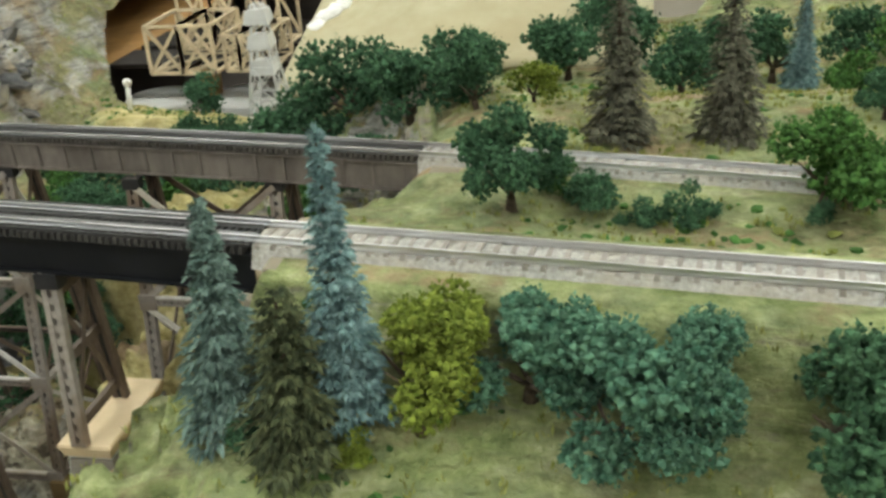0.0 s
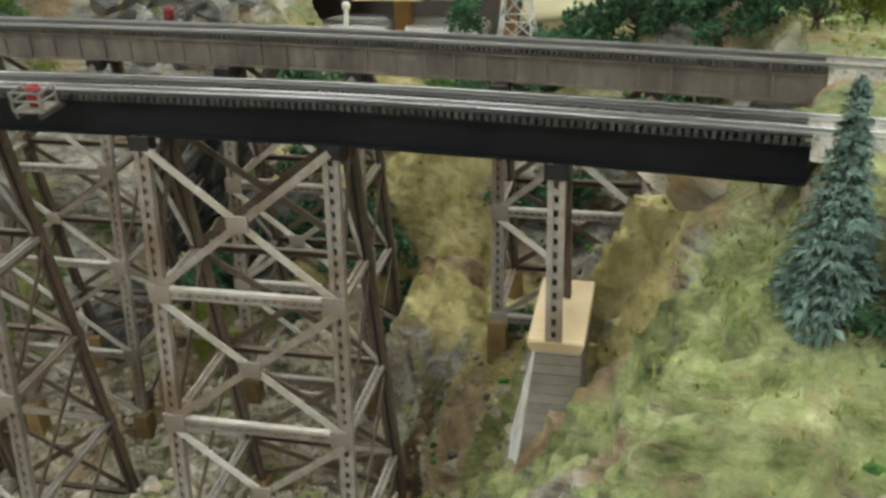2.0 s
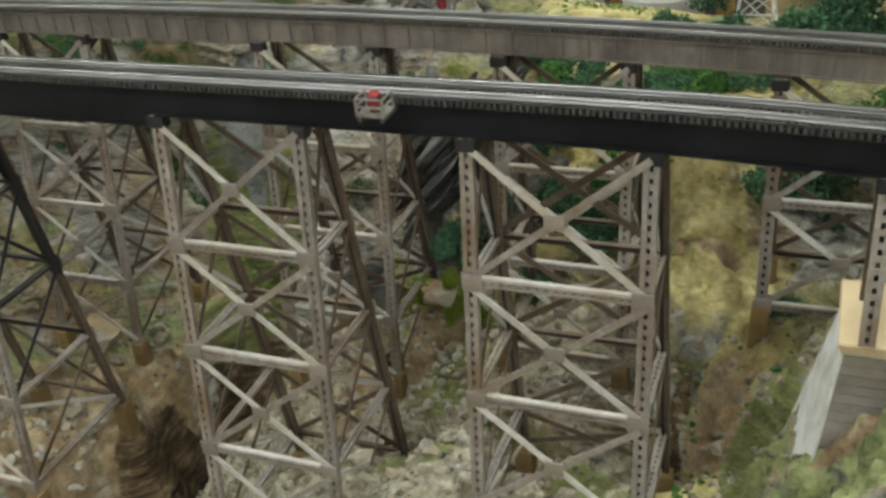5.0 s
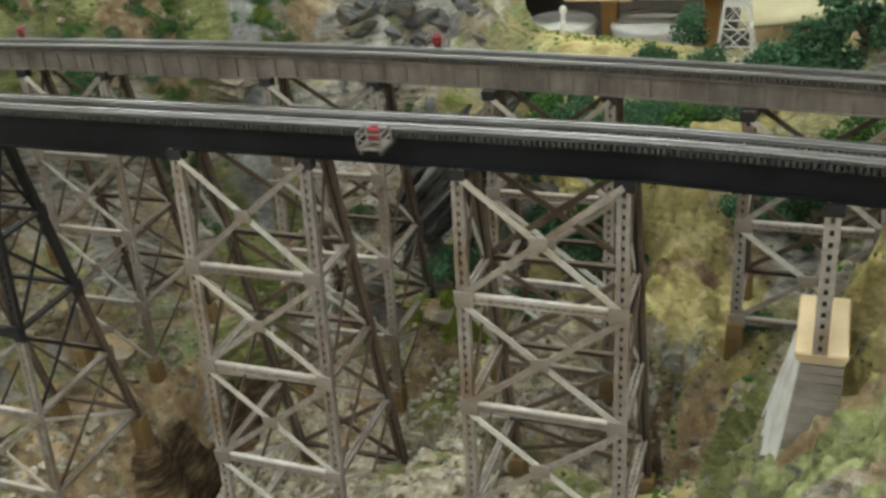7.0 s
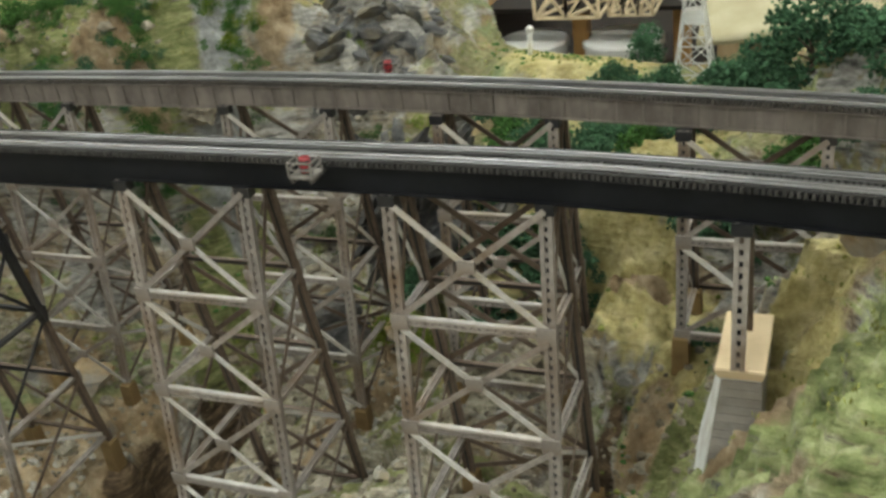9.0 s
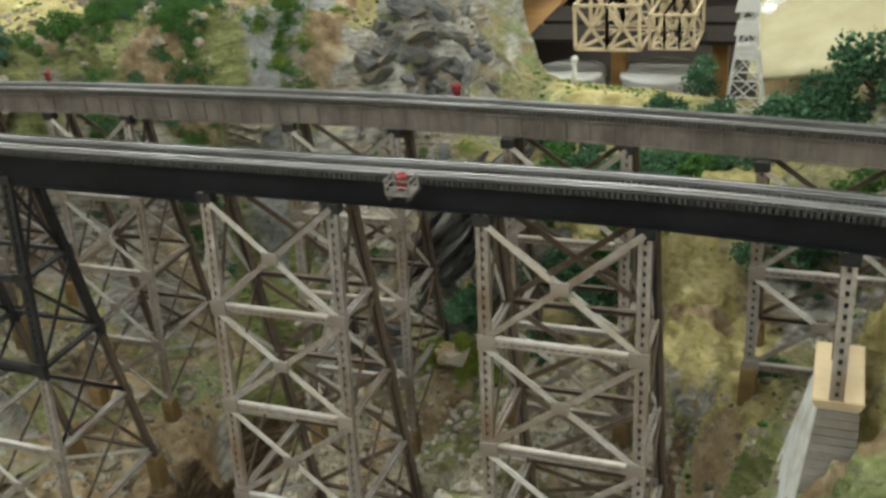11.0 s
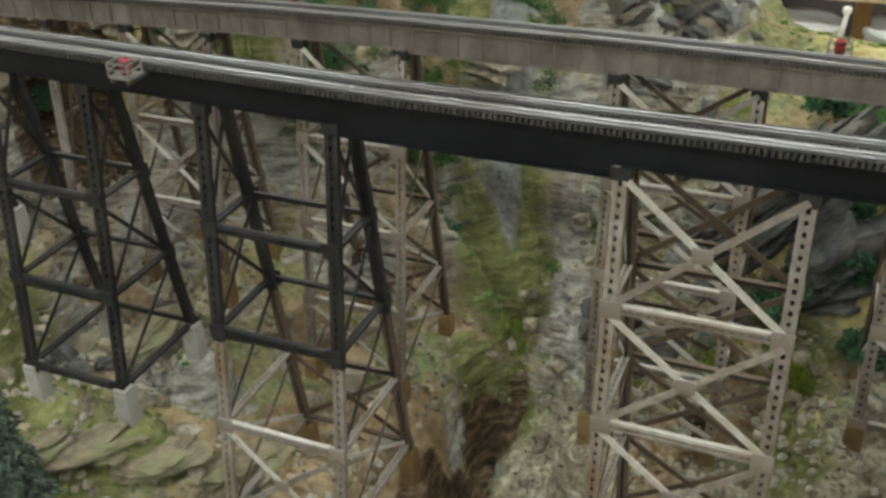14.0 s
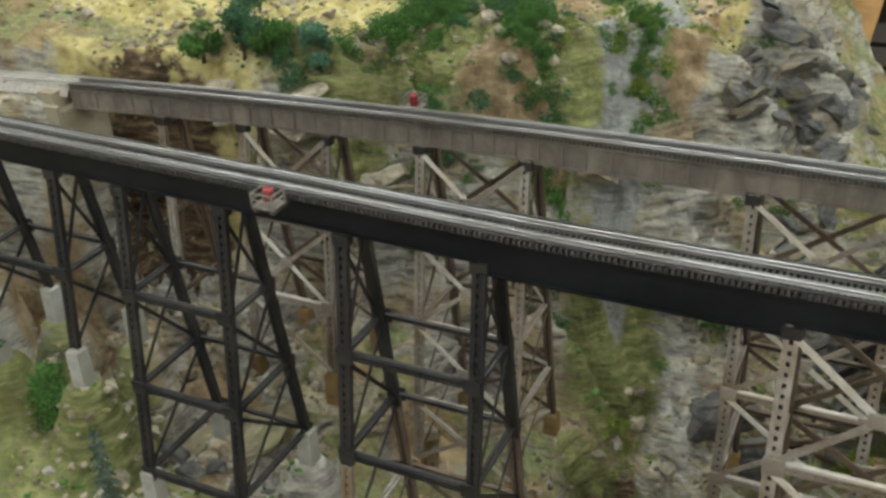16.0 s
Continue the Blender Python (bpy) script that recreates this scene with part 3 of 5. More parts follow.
def build_ground():
    xs = np.concatenate([np.arange(-2.4, -1.1, 0.012), np.arange(-1.1, 0.75, 0.0033), np.arange(0.75, 1.3, 0.01)])
    ys = np.concatenate([np.arange(-0.34, 0.75, 0.0033), np.arange(0.75, 1.25, 0.007), np.arange(1.25, 2.6, 0.015)])
    gx, gy = np.meshgrid(xs, ys, indexing="ij")
    gz = land(gx, gy)
    nx, ny = gx.shape
    v = np.stack([gx, gy, gz], -1).reshape(-1, 3)
    idx = np.arange(nx * ny).reshape(nx, ny)
    q = np.stack([idx[:-1, :-1], idx[1:, :-1], idx[1:, 1:], idx[:-1, 1:]], -1)
    cx, cy = gx[:-1, :-1], gy[:-1, :-1]
    edge = shell_edge(cx)
    q = q[cy < edge].reshape(-1, 4)
    me = bpy.data.meshes.new("ground")
    me.vertices.add(len(v))
    me.vertices.foreach_set("co", v.ravel())
    me.loops.add(q.size)
    me.loops.foreach_set("vertex_index", q.ravel())
    me.polygons.add(len(q))
    me.polygons.foreach_set("loop_start", np.arange(0, q.size, 4))
    me.polygons.foreach_set("use_smooth", np.ones(len(q), bool))
    me.update(calc_edges=True)
    me.materials.append(GROUND)
    lawn = np.maximum(ease(0.16, 0.2, gx) * ease(0.06, -0.01, gy), 0.68 * ease(0.29, 0.36, gx))
    for name, maps in (("cover_a", (ROCKY, MOSSY, EARTHY)), ("cover_b", (DARK_PATCHES, STRAWY, GRAVELLY))):
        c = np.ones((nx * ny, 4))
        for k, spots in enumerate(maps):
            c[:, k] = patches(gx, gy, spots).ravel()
        if name == "cover_a":
            c[:, 3] = 0.68 * lawn.ravel()
        else:
            c[:, 3] = patches(gx, gy, SCREE).ravel()
        me.attributes.new(name, "FLOAT_COLOR", "POINT").data.foreach_set("color", c.ravel())
    return tagged(new("ground", me), "rocky gorge landscape with straw grass, earth and grey rock", "ground", kind="structure")


build_ground()


# ---- the room ----
FLOOR_Z, CEIL_Z = -0.95, 1.55
X0, X1, Y0, Y1 = -3.4, 2.4, -2.4, 3.6
solid("floor", Shape().box(X0, X1, Y0, Y1, FLOOR_Z - 0.1, FLOOR_Z), CARPET, "grey carpeted room floor", "floor", kind="structure")
solid("ceiling", Shape().box(X0, X1, Y0, Y1, CEIL_Z, CEIL_Z + 0.1), CEILING, "white ceiling", "ceiling", kind="structure")
solid("wall_north", Shape().box(X0 - 0.1, X1 + 0.1, Y1, Y1 + 0.1, FLOOR_Z - 0.1, CEIL_Z + 0.1), WALL, "cream painted wall", "wall", kind="structure")
solid("wall_south", Shape().box(X0 - 0.1, X1 + 0.1, Y0 - 0.1, Y0, FLOOR_Z - 0.1, CEIL_Z + 0.1), WALL, "cream painted wall", "wall", kind="structure")
solid("wall_west", Shape().box(X0 - 0.1, X0, Y0, Y1, FLOOR_Z - 0.1, CEIL_Z + 0.1), WALL, "cream painted wall", "wall", kind="structure")
solid("wall_east", Shape().box(X1, X1 + 0.1, Y0, Y1, FLOOR_Z - 0.1, CEIL_Z + 0.1), WALL, "cream painted wall", "wall", kind="structure")
solid("fascia", Shape().box(-2.4, 1.3, -0.365, -0.345, FLOOR_Z, 0.05), FASCIA, "dark green board facing the layout's front", "board", kind="structure")


# unseen fixture, assumed overhead to light the layout
def ceiling_light(x, y):
    ob = thing("ceiling_light", "assumed unseen ceiling light with a glowing diffuser", "ceiling light", (x, y, CEIL_Z - 0.07), "ceiling lights")
    f = Shape().box(-0.62, 0.62, -0.15, 0.15, 0.03, 0.07)
    for s in (-1, 1):
        f.box(-0.62, 0.62, s * 0.15 - 0.008, s * 0.15 + 0.008, 0.0, 0.03)
        f.box(s * 0.62 - 0.008, s * 0.62 + 0.008, -0.142, 0.142, 0.0, 0.03)
    part("frame", f, PLASTIC_WHITE, ob)
    part("diffuser", Shape().box(-0.61, 0.61, -0.14, 0.14, 0.012, 0.022), GLOW, ob, "glowing diffuser")


GLOW, _, gb = material("assumed_light_diffuser")
gb.inputs["Emission Color"].default_value = (0.96, 1.0, 0.93, 1)
gb.inputs["Emission Strength"].default_value = LAMP_GLOW
# assumed layout; the two front rows are added as fill
for lx in (-2.2, -0.55, 1.1):
    for ly in (-1.5, -0.6, 0.7, 2.1):
        ceiling_light(lx, ly)


# ---- steel viaducts ----
def member_meshes():
    """Short lattice pieces are made to length; gussets share one mesh."""
    g = Shape()
    g.hull8([(-0.0062, -0.0008, -0.0058), (0.0062, -0.0008, -0.0058), (0.0062, 0.0008, -0.0058), (-0.0062, 0.0008, -0.0058),
             (-0.0062, -0.0008, 0.0058), (0.0062, -0.0008, 0.0058), (0.0062, 0.0008, 0.0058), (-0.0062, 0.0008, 0.0058)])
    return g


def laced(shape, p, q, w, face, thick=0.0045, pitch=0.0066, hole=0.3):
    """A riveted column: two channels joined by batten plates on the outer face, leaving a row of square holes."""
    p, q, face = Vector(p), Vector(q), Vector(face)
    d = (q - p).normalized()
    length = (q - p).length
    side = face.cross(d).normalized()
    out = d.cross(side).normalized()
    if out.dot(face) < 0:
        out = -out
    flange = w * (1 - hole) / 2
    for s in (-1, 1):
        o = side * s * (w - flange) / 2
        shape.beam(p + o, q + o, flange, thick, side)
    n = max(2, int(length / pitch))
    for i in range(n + 1):
        c = p + d * (length * i / n) + out * (thick / 2 - 0.0008)
        half = pitch * 0.27
        a, b = max(0.0, length * i / n - half), min(length, length * i / n + half)
        shape.beam(p + d * a + out * (thick / 2 - 0.0012), p + d * b + out * (thick / 2 - 0.0012), w * hole + 0.0004, 0.001, side)
    # backing strip behind the holes, black to paint their inside shade
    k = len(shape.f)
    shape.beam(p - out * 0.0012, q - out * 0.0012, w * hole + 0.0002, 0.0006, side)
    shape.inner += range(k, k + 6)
    return shape


GUSSET = None
PANEL, TOP_PANEL = 0.079, 0.086


def tower(name, x0, x1, yc, ztop, feet, group, label, black_to=9.0, half=0.0125, leg_mat=None):
    """A braced tower of four battered legs; feet: how deep its legs go. Members above black_to are black."""
    global GUSSET
    if GUSSET is None:
        GUSSET = {m: mesh("gusset", member_meshes(), m) for m in (STEEL, STEEL_BLACK)}
    ob = thing(name, label, "viaduct tower", ((x0 + x1) / 2, yc, feet), group)

    def at(x, side, z):
        return Vector((x - (x0 + x1) / 2, side * (half + BATTER * (ztop - z)), z - feet))

    levels = [ztop] + [ztop - TOP_PANEL - PANEL * k for k in range(0, 12) if ztop - TOP_PANEL - PANEL * k > feet - 0.0015]
    bottom = [*levels[1:], feet]
    for side in (-1, 1):
        for x in (x0, x1):
            cut = min(max(black_to, feet), ztop)
            face = (0, side, 0.0)
            # far-side legs get the shaded brown steel
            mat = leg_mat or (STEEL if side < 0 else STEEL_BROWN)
            if cut > feet + 0.005:  # lower stretch
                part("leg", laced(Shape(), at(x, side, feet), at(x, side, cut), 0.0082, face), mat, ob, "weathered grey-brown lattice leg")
            if cut < ztop - 0.005:
                part("leg", laced(Shape(), at(x, side, cut + 0.0003), at(x, side, ztop), 0.0092, face, hole=0.3), STEEL_BLACK, ob, "black painted leg")
            part("bearing_cap", Shape().box(at(x, side, ztop).x - 0.0058, at(x, side, ztop).x + 0.0058, at(x, side, ztop).y - 0.004, at(x, side, ztop).y + 0.004, ztop - feet - 0.0075, ztop - feet), STEEL_BLACK, ob)
    for k, z in enumerate(levels):
        dark = z > black_to - 0.01
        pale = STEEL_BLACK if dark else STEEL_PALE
        # far-side struts and braces: shade painted in as darker steel
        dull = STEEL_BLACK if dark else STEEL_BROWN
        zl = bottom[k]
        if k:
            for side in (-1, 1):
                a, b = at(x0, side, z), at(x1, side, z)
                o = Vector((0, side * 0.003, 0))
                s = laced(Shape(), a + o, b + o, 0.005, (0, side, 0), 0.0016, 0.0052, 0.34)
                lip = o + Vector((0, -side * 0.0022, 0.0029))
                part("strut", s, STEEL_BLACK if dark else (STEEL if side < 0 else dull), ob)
                # top lip in paler steel: the light on it is put into the colour
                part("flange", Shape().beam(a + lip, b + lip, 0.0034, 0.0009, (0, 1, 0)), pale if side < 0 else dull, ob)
                for x in (x0, x1):
                    gu = part("gusset", GUSSET[STEEL_BLACK if dark else STEEL], None, ob)
                    gu.matrix_local = Matrix.Translation(at(x, side, z) + Vector((0.0015 if x == x0 else -0.0015, side * 0.0036, 0)))
            for x in (x0, x1):
                part("strut", laced(Shape(), at(x, -1, z), at(x, 1, z), 0.0055, (0, 0, 1), 0.003, 0.0052, 0.3), STEEL_BLACK if dark else STEEL, ob)
        if zl > feet + 0.001 or len(levels) == 1 or z - zl > 0.04:
            for side in () if dark else (-1, 1):
                for n, (xa, xb) in enumerate(((x0, x1), (x1, x0))):
                    o = Vector((0, side * (0.0024 + 0.0013 * n), 0))
                    a, b = at(xa, side, z - 0.004) + o, at(xb, side, zl + 0.002) + o
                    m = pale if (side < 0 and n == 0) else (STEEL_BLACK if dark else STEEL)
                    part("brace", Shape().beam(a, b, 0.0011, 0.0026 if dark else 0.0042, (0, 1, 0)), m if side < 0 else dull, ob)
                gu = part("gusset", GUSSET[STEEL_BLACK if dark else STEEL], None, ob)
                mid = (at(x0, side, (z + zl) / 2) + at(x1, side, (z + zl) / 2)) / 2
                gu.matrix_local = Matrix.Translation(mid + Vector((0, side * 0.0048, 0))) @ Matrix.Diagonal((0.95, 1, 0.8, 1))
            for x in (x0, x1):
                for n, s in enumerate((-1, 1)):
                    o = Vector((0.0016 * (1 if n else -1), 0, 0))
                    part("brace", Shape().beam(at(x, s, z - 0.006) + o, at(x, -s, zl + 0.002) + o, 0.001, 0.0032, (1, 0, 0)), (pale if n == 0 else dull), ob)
    return ob


FOOT_GREY = surface("grey_footing_concrete", (0.24, 0.24, 0.23), (0.4, 0.4, 0.38), 80, 0.85, 0.0, 0.25, (0.2, 0.18, 0.14), 40, 0.4, 0.0006, 0.15)


def footing(x, y, z, size, height, mat, label, group):
    """A pedestal with a bevelled top, its base sunk in the ground."""
    ob = thing("footing", label, "footing", (x, y, z - height), group)
    h, c = size / 2, size * 0.12
    s = Shape()
    s.hull8([(-h * 1.15, -h * 1.15, 0), (h * 1.15, -h * 1.15, 0), (h * 1.15, h * 1.15, 0), (-h * 1.15, h * 1.15, 0), (-h, -h, height - c), (h, -h, height - c), (h, h, height - c), (-h, h, height - c)])
    s.hull8([(-h, -h, height - c), (h, -h, height - c), (h, h, height - c), (-h, h, height - c), (-h + c, -h + c, height), (h - c, -h + c, height), (h - c, h - c, height), (-h + c, h - c, height)])
    part("block", s, mat, ob)
    return ob


STIFFENERS = {}


def girder_span(x0, x1, line, ztop, depth, mat, bridge, stiff, half):
    """Two riveted plate girders with flanges and stiffeners, joined by cross frames, under one span."""
    y0, y1 = float(line(x0)), float(line(x1))
    for s in (-1, 1):
        g = Shape()
        a, b = Vector((x0, y0 + s * half, 0)), Vector((x1, y1 + s * half, 0))
        # one rolled section: web and two flanges
        low, w, e = ztop - depth, 0.0025, 0.0006
        sect = ((-w, low), (w, low), (w, low + 0.0012), (e, low + 0.0012), (e, ztop - 0.0013), (w, ztop - 0.0013), (w, ztop - 0.0001), (-w, ztop - 0.0001), (-w, ztop - 0.0013), (-e, ztop - 0.0013), (-e, low + 0.0012), (-w, low + 0.0012))
        m = len(sect)
        for p in (a, b):
            g.v += [(p.x, p.y + q, h) for q, h in sect]
        g.f += [(i, (i + 1) % m, m + (i + 1) % m, m + i) for i in range(m)]
        g.f += [(11, 0, 1, 2, 3, 10), (10, 3, 4, 9), (9, 4, 5, 6, 7, 8)]
        g.f += [(m + 3, m + 2, m + 1, m, m + 11, m + 10), (m + 9, m + 4, m + 3, m + 10), (m + 8, m + 7, m + 6, m + 5, m + 4, m + 9)]
        for i in range(int((x1 - x0) / stiff) if stiff else 0):
            c = a + (b - a) * ((i + 0.5) / int((x1 - x0) / stiff))
            for q in (-1, 1):
                lo, hi = sorted((q * 0.0007, q * 0.0021))
                key = (round(depth, 5), q, mat.name)
                if key not in STIFFENERS:
                    STIFFENERS[key] = mesh("stiffener", Shape().box(-0.0008, 0.0008, lo, hi, -depth + 0.0013, -0.0014), mat)
                if q == s:
                    part("stiffener", STIFFENERS[key], None, bridge).matrix_local = Matrix.Translation((c.x, c.y, ztop))
        part("girder", g, mat, bridge)
    for i in range(3):
        f = Shape()
        c = (i + 0.5) / 3
        x, y = x0 + (x1 - x0) * c, y0 + (y1 - y0) * c
        f.beam((x, y - half, ztop - depth + 0.002), (x, y + half, ztop - 0.002), 0.0012, 0.002, (1, 0, 0))
        f.beam((x, y + half, ztop - depth + 0.002), (x, y - half, ztop - 0.002), 0.0012, 0.002, (1, 0, 0))
        part("cross_frame", f, mat, bridge)


def rail_run(line, z, xs, offset, w, h):
    """A rail: base, web and head, along a track's centre line."""
    s = Shape()
    sect = [(-w, 0), (w, 0), (w, h * 0.15), (w * 0.3, h * 0.28), (w * 0.3, h * 0.65), (w * 0.55, h * 0.75), (w * 0.55, h), (-w * 0.55, h), (-w * 0.55, h * 0.75), (-w * 0.3, h * 0.65), (-w * 0.3, h * 0.28), (-w, h * 0.15)]
    for x in xs:
        y = float(line(x))
        s.v += [(x, y + offset + a, z + b) for a, b in sect]
    m = len(sect)
    for j in range(len(xs) - 1):
        for i in range(m):
            a, b = j * m + i, j * m + (i + 1) % m
            s.f.append((a, a + m, b + m, b))
    s.f += [tuple(range(m)), tuple((len(xs) - 1) * m + m - 1 - i for i in range(m))]
    return s


GAUGE = 0.0165


def track(owner, line, x0, x1, z, tie_len, tie_w, tie_h, spacing, mat, guards):
    """Ties as pieces of their own, rails on top."""
    s = Shape()
    s.hull8([(-tie_w / 2, -tie_len / 2, 0), (tie_w / 2, -tie_len / 2, 0), (tie_w / 2, tie_len / 2, 0), (-tie_w / 2, tie_len / 2, 0),
             (-tie_w / 2 + 0.0003, -tie_len / 2 + 0.0003, tie_h), (tie_w / 2 - 0.0003, -tie_len / 2 + 0.0003, tie_h), (tie_w / 2 - 0.0003, tie_len / 2 - 0.0003, tie_h), (-tie_w / 2 + 0.0003, tie_len / 2 - 0.0003, tie_h)])
    me = mesh("tie", s, mat)
    rng = random.Random(3)
    n = int((x1 - x0) / spacing)
    for i in range(n):
        x = x0 + (i + 0.5) * (x1 - x0) / n
        slope = math.atan((float(line(x + 0.01)) - float(line(x - 0.01))) / 0.02)
        ob = part("tie", me, None, owner)
        ob.matrix_local = Matrix.Translation((x, float(line(x)) + rng.uniform(-0.0005, 0.0005), z - tie_h)) @ Matrix.Rotation(slope + rng.uniform(-0.015, 0.015), 4, "Z")
    xs = np.arange(x0, x1 + 0.001, 0.02)
    xs[-1] = x1
    for side in (-1, 1):
        part("rail", rail_run(line, z, xs, side * GAUGE / 2, 0.0011, 0.0026), RAIL, owner, "bright metal rail")
        if guards:
            part("guard_rail", rail_run(line, z, xs, side * GAUGE * 0.27, 0.0009, 0.0019), GUARD, owner, "dull inner guard rail")


def viaduct(name, label, line, top, spans, mat, stiff, tie, half, tie_len):
    ob = thing(name, label, "railway bridge")
    for x0, x1, depth in spans:
        girder_span(x0, x1, line, top - 0.0035, depth, mat, ob, stiff, half)
    track(ob, line, spans[0][0], spans[-1][1], top, tie_len, 0.0022, 0.0028, 0.0036, tie, True)
    for s in (-1, 1):
        for a, b, _ in spans:
            part("guard_timber", Shape().beam((a, float(line(a)) + s * (tie_len / 2 - 0.0028), top + 0.0006), (b, float(line(b)) + s * (tie_len / 2 - 0.0028), top + 0.0006), 0.0018, 0.0012, (0, 1, 0)), tie, ob)
    return ob


SHALLOW = NEAR_TOP - 0.0035 - NEAR_DECK
DEEP = SHALLOW + 0.0075
FAR_DEPTH = FAR_TOP - 0.0035 - FAR_DECK
near_legs = sorted(x for a, b, _ in NEAR_TOWERS for x in (a, b))
near_stops = [-1.1, *near_legs, 0.2195, NEAR_END]
viaduct("near_viaduct", "long black plate girder railway viaduct with silver rails", near_line, NEAR_TOP,
                      [(a, b, DEEP if b - a > 0.15 and -0.4 < a < -0.3 else SHALLOW) for a, b in zip(near_stops[:-1], near_stops[1:])], GIRDER_BLACK, 0, TIE_BLACK, 0.0125, 0.0335)
far_stops = [FAR_WEST, -0.8, *sorted(x for a, b, _ in FAR_TOWERS for x in (a, b)), FAR_END]
viaduct("far_viaduct", "weathered brown plate girder railway viaduct with grey rails", far_line, FAR_TOP,
                     [(a, b, FAR_DEPTH + (0.003 if b - a > 0.16 else 0)) for a, b in zip(far_stops[:-1], far_stops[1:])], GIRDER_BROWN, 0.019, TIE, 0.0105, 0.0265)


def stand(x0, x1, line, ztop, feet, group, label, black_to, foot):
    """A tower with a footing under each leg."""
    yc = float(line((x0 + x1) / 2))
    tower("viaduct_tower", x0, x1, yc, ztop, feet, group, label, black_to)
    for x in (x0, x1):
        for s in (-1, 1):
            y = yc + s * (0.0125 + BATTER * (ztop - feet))
            depth = max(0.02, feet - ground_z(x, y) + 0.012)
            footing(x, y, feet - 0.0004, 0.0125, depth, foot[0], foot[1], group + " footings")


GREY = "grey-brown braced steel tower with lattice legs"
for (x0, x1, feet), black, foot in zip(NEAR_TOWERS, (9, 9, 0.214, -1, -1, -1), (0, 0, 0, 1, 1, 1)):
    label = GREY if black > 1 else ("steel tower, black above and grey-brown below" if black > 0 else "black painted braced steel tower on concrete footings")
    stand(x0, x1, near_line, NEAR_DECK, feet, "near viaduct towers", label, black,
          ((OCHRE, "ochre tower footing sunk in earth") if foot == 0 else (FOOT_GREY, "grey concrete tower footing")))
for x0, x1, feet in FAR_TOWERS:
    stand(x0, x1, far_line, FAR_DECK, feet, "far viaduct towers", GREY, 9, (OCHRE, "ochre tower footing sunk in earth"))


def bent(x, yc, ztop, feet, label, group):
    """Two battered legs joined by struts and a cross brace."""
    ob = thing("trestle_bent", label, "trestle bent", (x, yc, feet), group)

    def at(s, z):
        return Vector((0, s * (0.0125 + 0.1 * (ztop - z)), z - feet))

    for s in (-1, 1):
        # the rear leg is painted darker, as if in shade
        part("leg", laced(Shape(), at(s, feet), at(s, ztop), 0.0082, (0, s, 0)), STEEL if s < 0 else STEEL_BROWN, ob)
        y = at(s, ztop).y
        part("bearing_cap", Shape().box(-0.0058, 0.0058, y - 0.004, y + 0.004, ztop - feet - 0.0075, ztop - feet), STEEL_BLACK, ob)
    for z in (ztop - 0.012, (ztop + feet) / 2, feet + 0.01):
        part("strut", Shape().beam(at(-1, z), at(1, z), 0.003, 0.005, (1, 0, 0)), STEEL_BROWN, ob)
    part("brace", Shape().beam(at(-1, ztop - 0.014), at(1, feet + 0.012), 0.001, 0.0032, (1, 0, 0)), STEEL_BROWN, ob)
    part("brace", Shape().beam(at(1, ztop - 0.014) + Vector((0.0015, 0, 0)), at(-1, feet + 0.012) + Vector((0.0015, 0, 0)), 0.001, 0.0032, (1, 0, 0)), STEEL_BROWN, ob)
    return ob


PIER_X, PIER_Z = 0.2205, 0.297
bent(PIER_X - 0.001, float(near_line(PIER_X)), NEAR_DECK, PIER_Z + 0.0001, "grey lattice steel bent on a concrete pier", "pier bents")
yc = float(far_line(-0.8))
bent(-0.8, yc, FAR_DECK, max(ground_z(-0.8, yc + s * 0.02) for s in (-1, 1)) + 0.004, "brown steel bent standing on rock", "pier bents")


def concrete_pier():
    ob = thing("pier", "tall tapered pale concrete pier with a cream cap", "bridge pier", (PIER_X, 0.0235, 0.09))
    h = PIER_Z - 0.09

    def ring(z, w, d0, d1):
        return [(-w, d0, z), (w, d0, z), (w, d1, z), (-w, d1, z)]

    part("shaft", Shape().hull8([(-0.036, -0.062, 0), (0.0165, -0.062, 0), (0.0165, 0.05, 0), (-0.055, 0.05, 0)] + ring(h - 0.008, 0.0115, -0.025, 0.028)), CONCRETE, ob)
    # board-marked courses on the front and the east face, their shade painted in as darker concrete
    n = 36
    for i in range(n):
        z0, z1 = (h - 0.01) * i / n + 0.0003, (h - 0.01) * (i + 1) / n - 0.0003
        a0, a1 = z0 / (h - 0.008), z1 / (h - 0.008)
        w0, w1, l0, l1 = 0.0165 - 0.005 * a0, 0.0165 - 0.005 * a1, 0.036 - 0.0245 * a0, 0.036 - 0.0245 * a1
        f0, f1 = -0.062 + 0.037 * a0 - 0.0012, -0.062 + 0.037 * a1 - 0.0012
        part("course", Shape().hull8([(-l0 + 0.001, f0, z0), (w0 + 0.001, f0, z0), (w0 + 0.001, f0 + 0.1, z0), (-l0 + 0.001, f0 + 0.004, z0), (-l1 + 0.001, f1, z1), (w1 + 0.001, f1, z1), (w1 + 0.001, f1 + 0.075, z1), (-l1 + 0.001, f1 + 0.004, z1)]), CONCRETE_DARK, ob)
    cap = Shape().hull8(ring(h - 0.008, 0.0125, -0.0275, 0.031) + ring(h - 0.0015, 0.0145, -0.0295, 0.033))
    cap.hull8(ring(h - 0.0015, 0.0145, -0.0295, 0.033) + ring(h, 0.0138, -0.0288, 0.0323))
    part("cap", cap, CAP, ob, "cream painted pier cap")


concrete_pier()


ABUT = surface("tan_stained_concrete", (0.22, 0.19, 0.14), (0.36, 0.32, 0.25), 60, 0.85, 0.0, 0.25, (0.18, 0.15, 0.1), 30, 0.5, 0.0008)


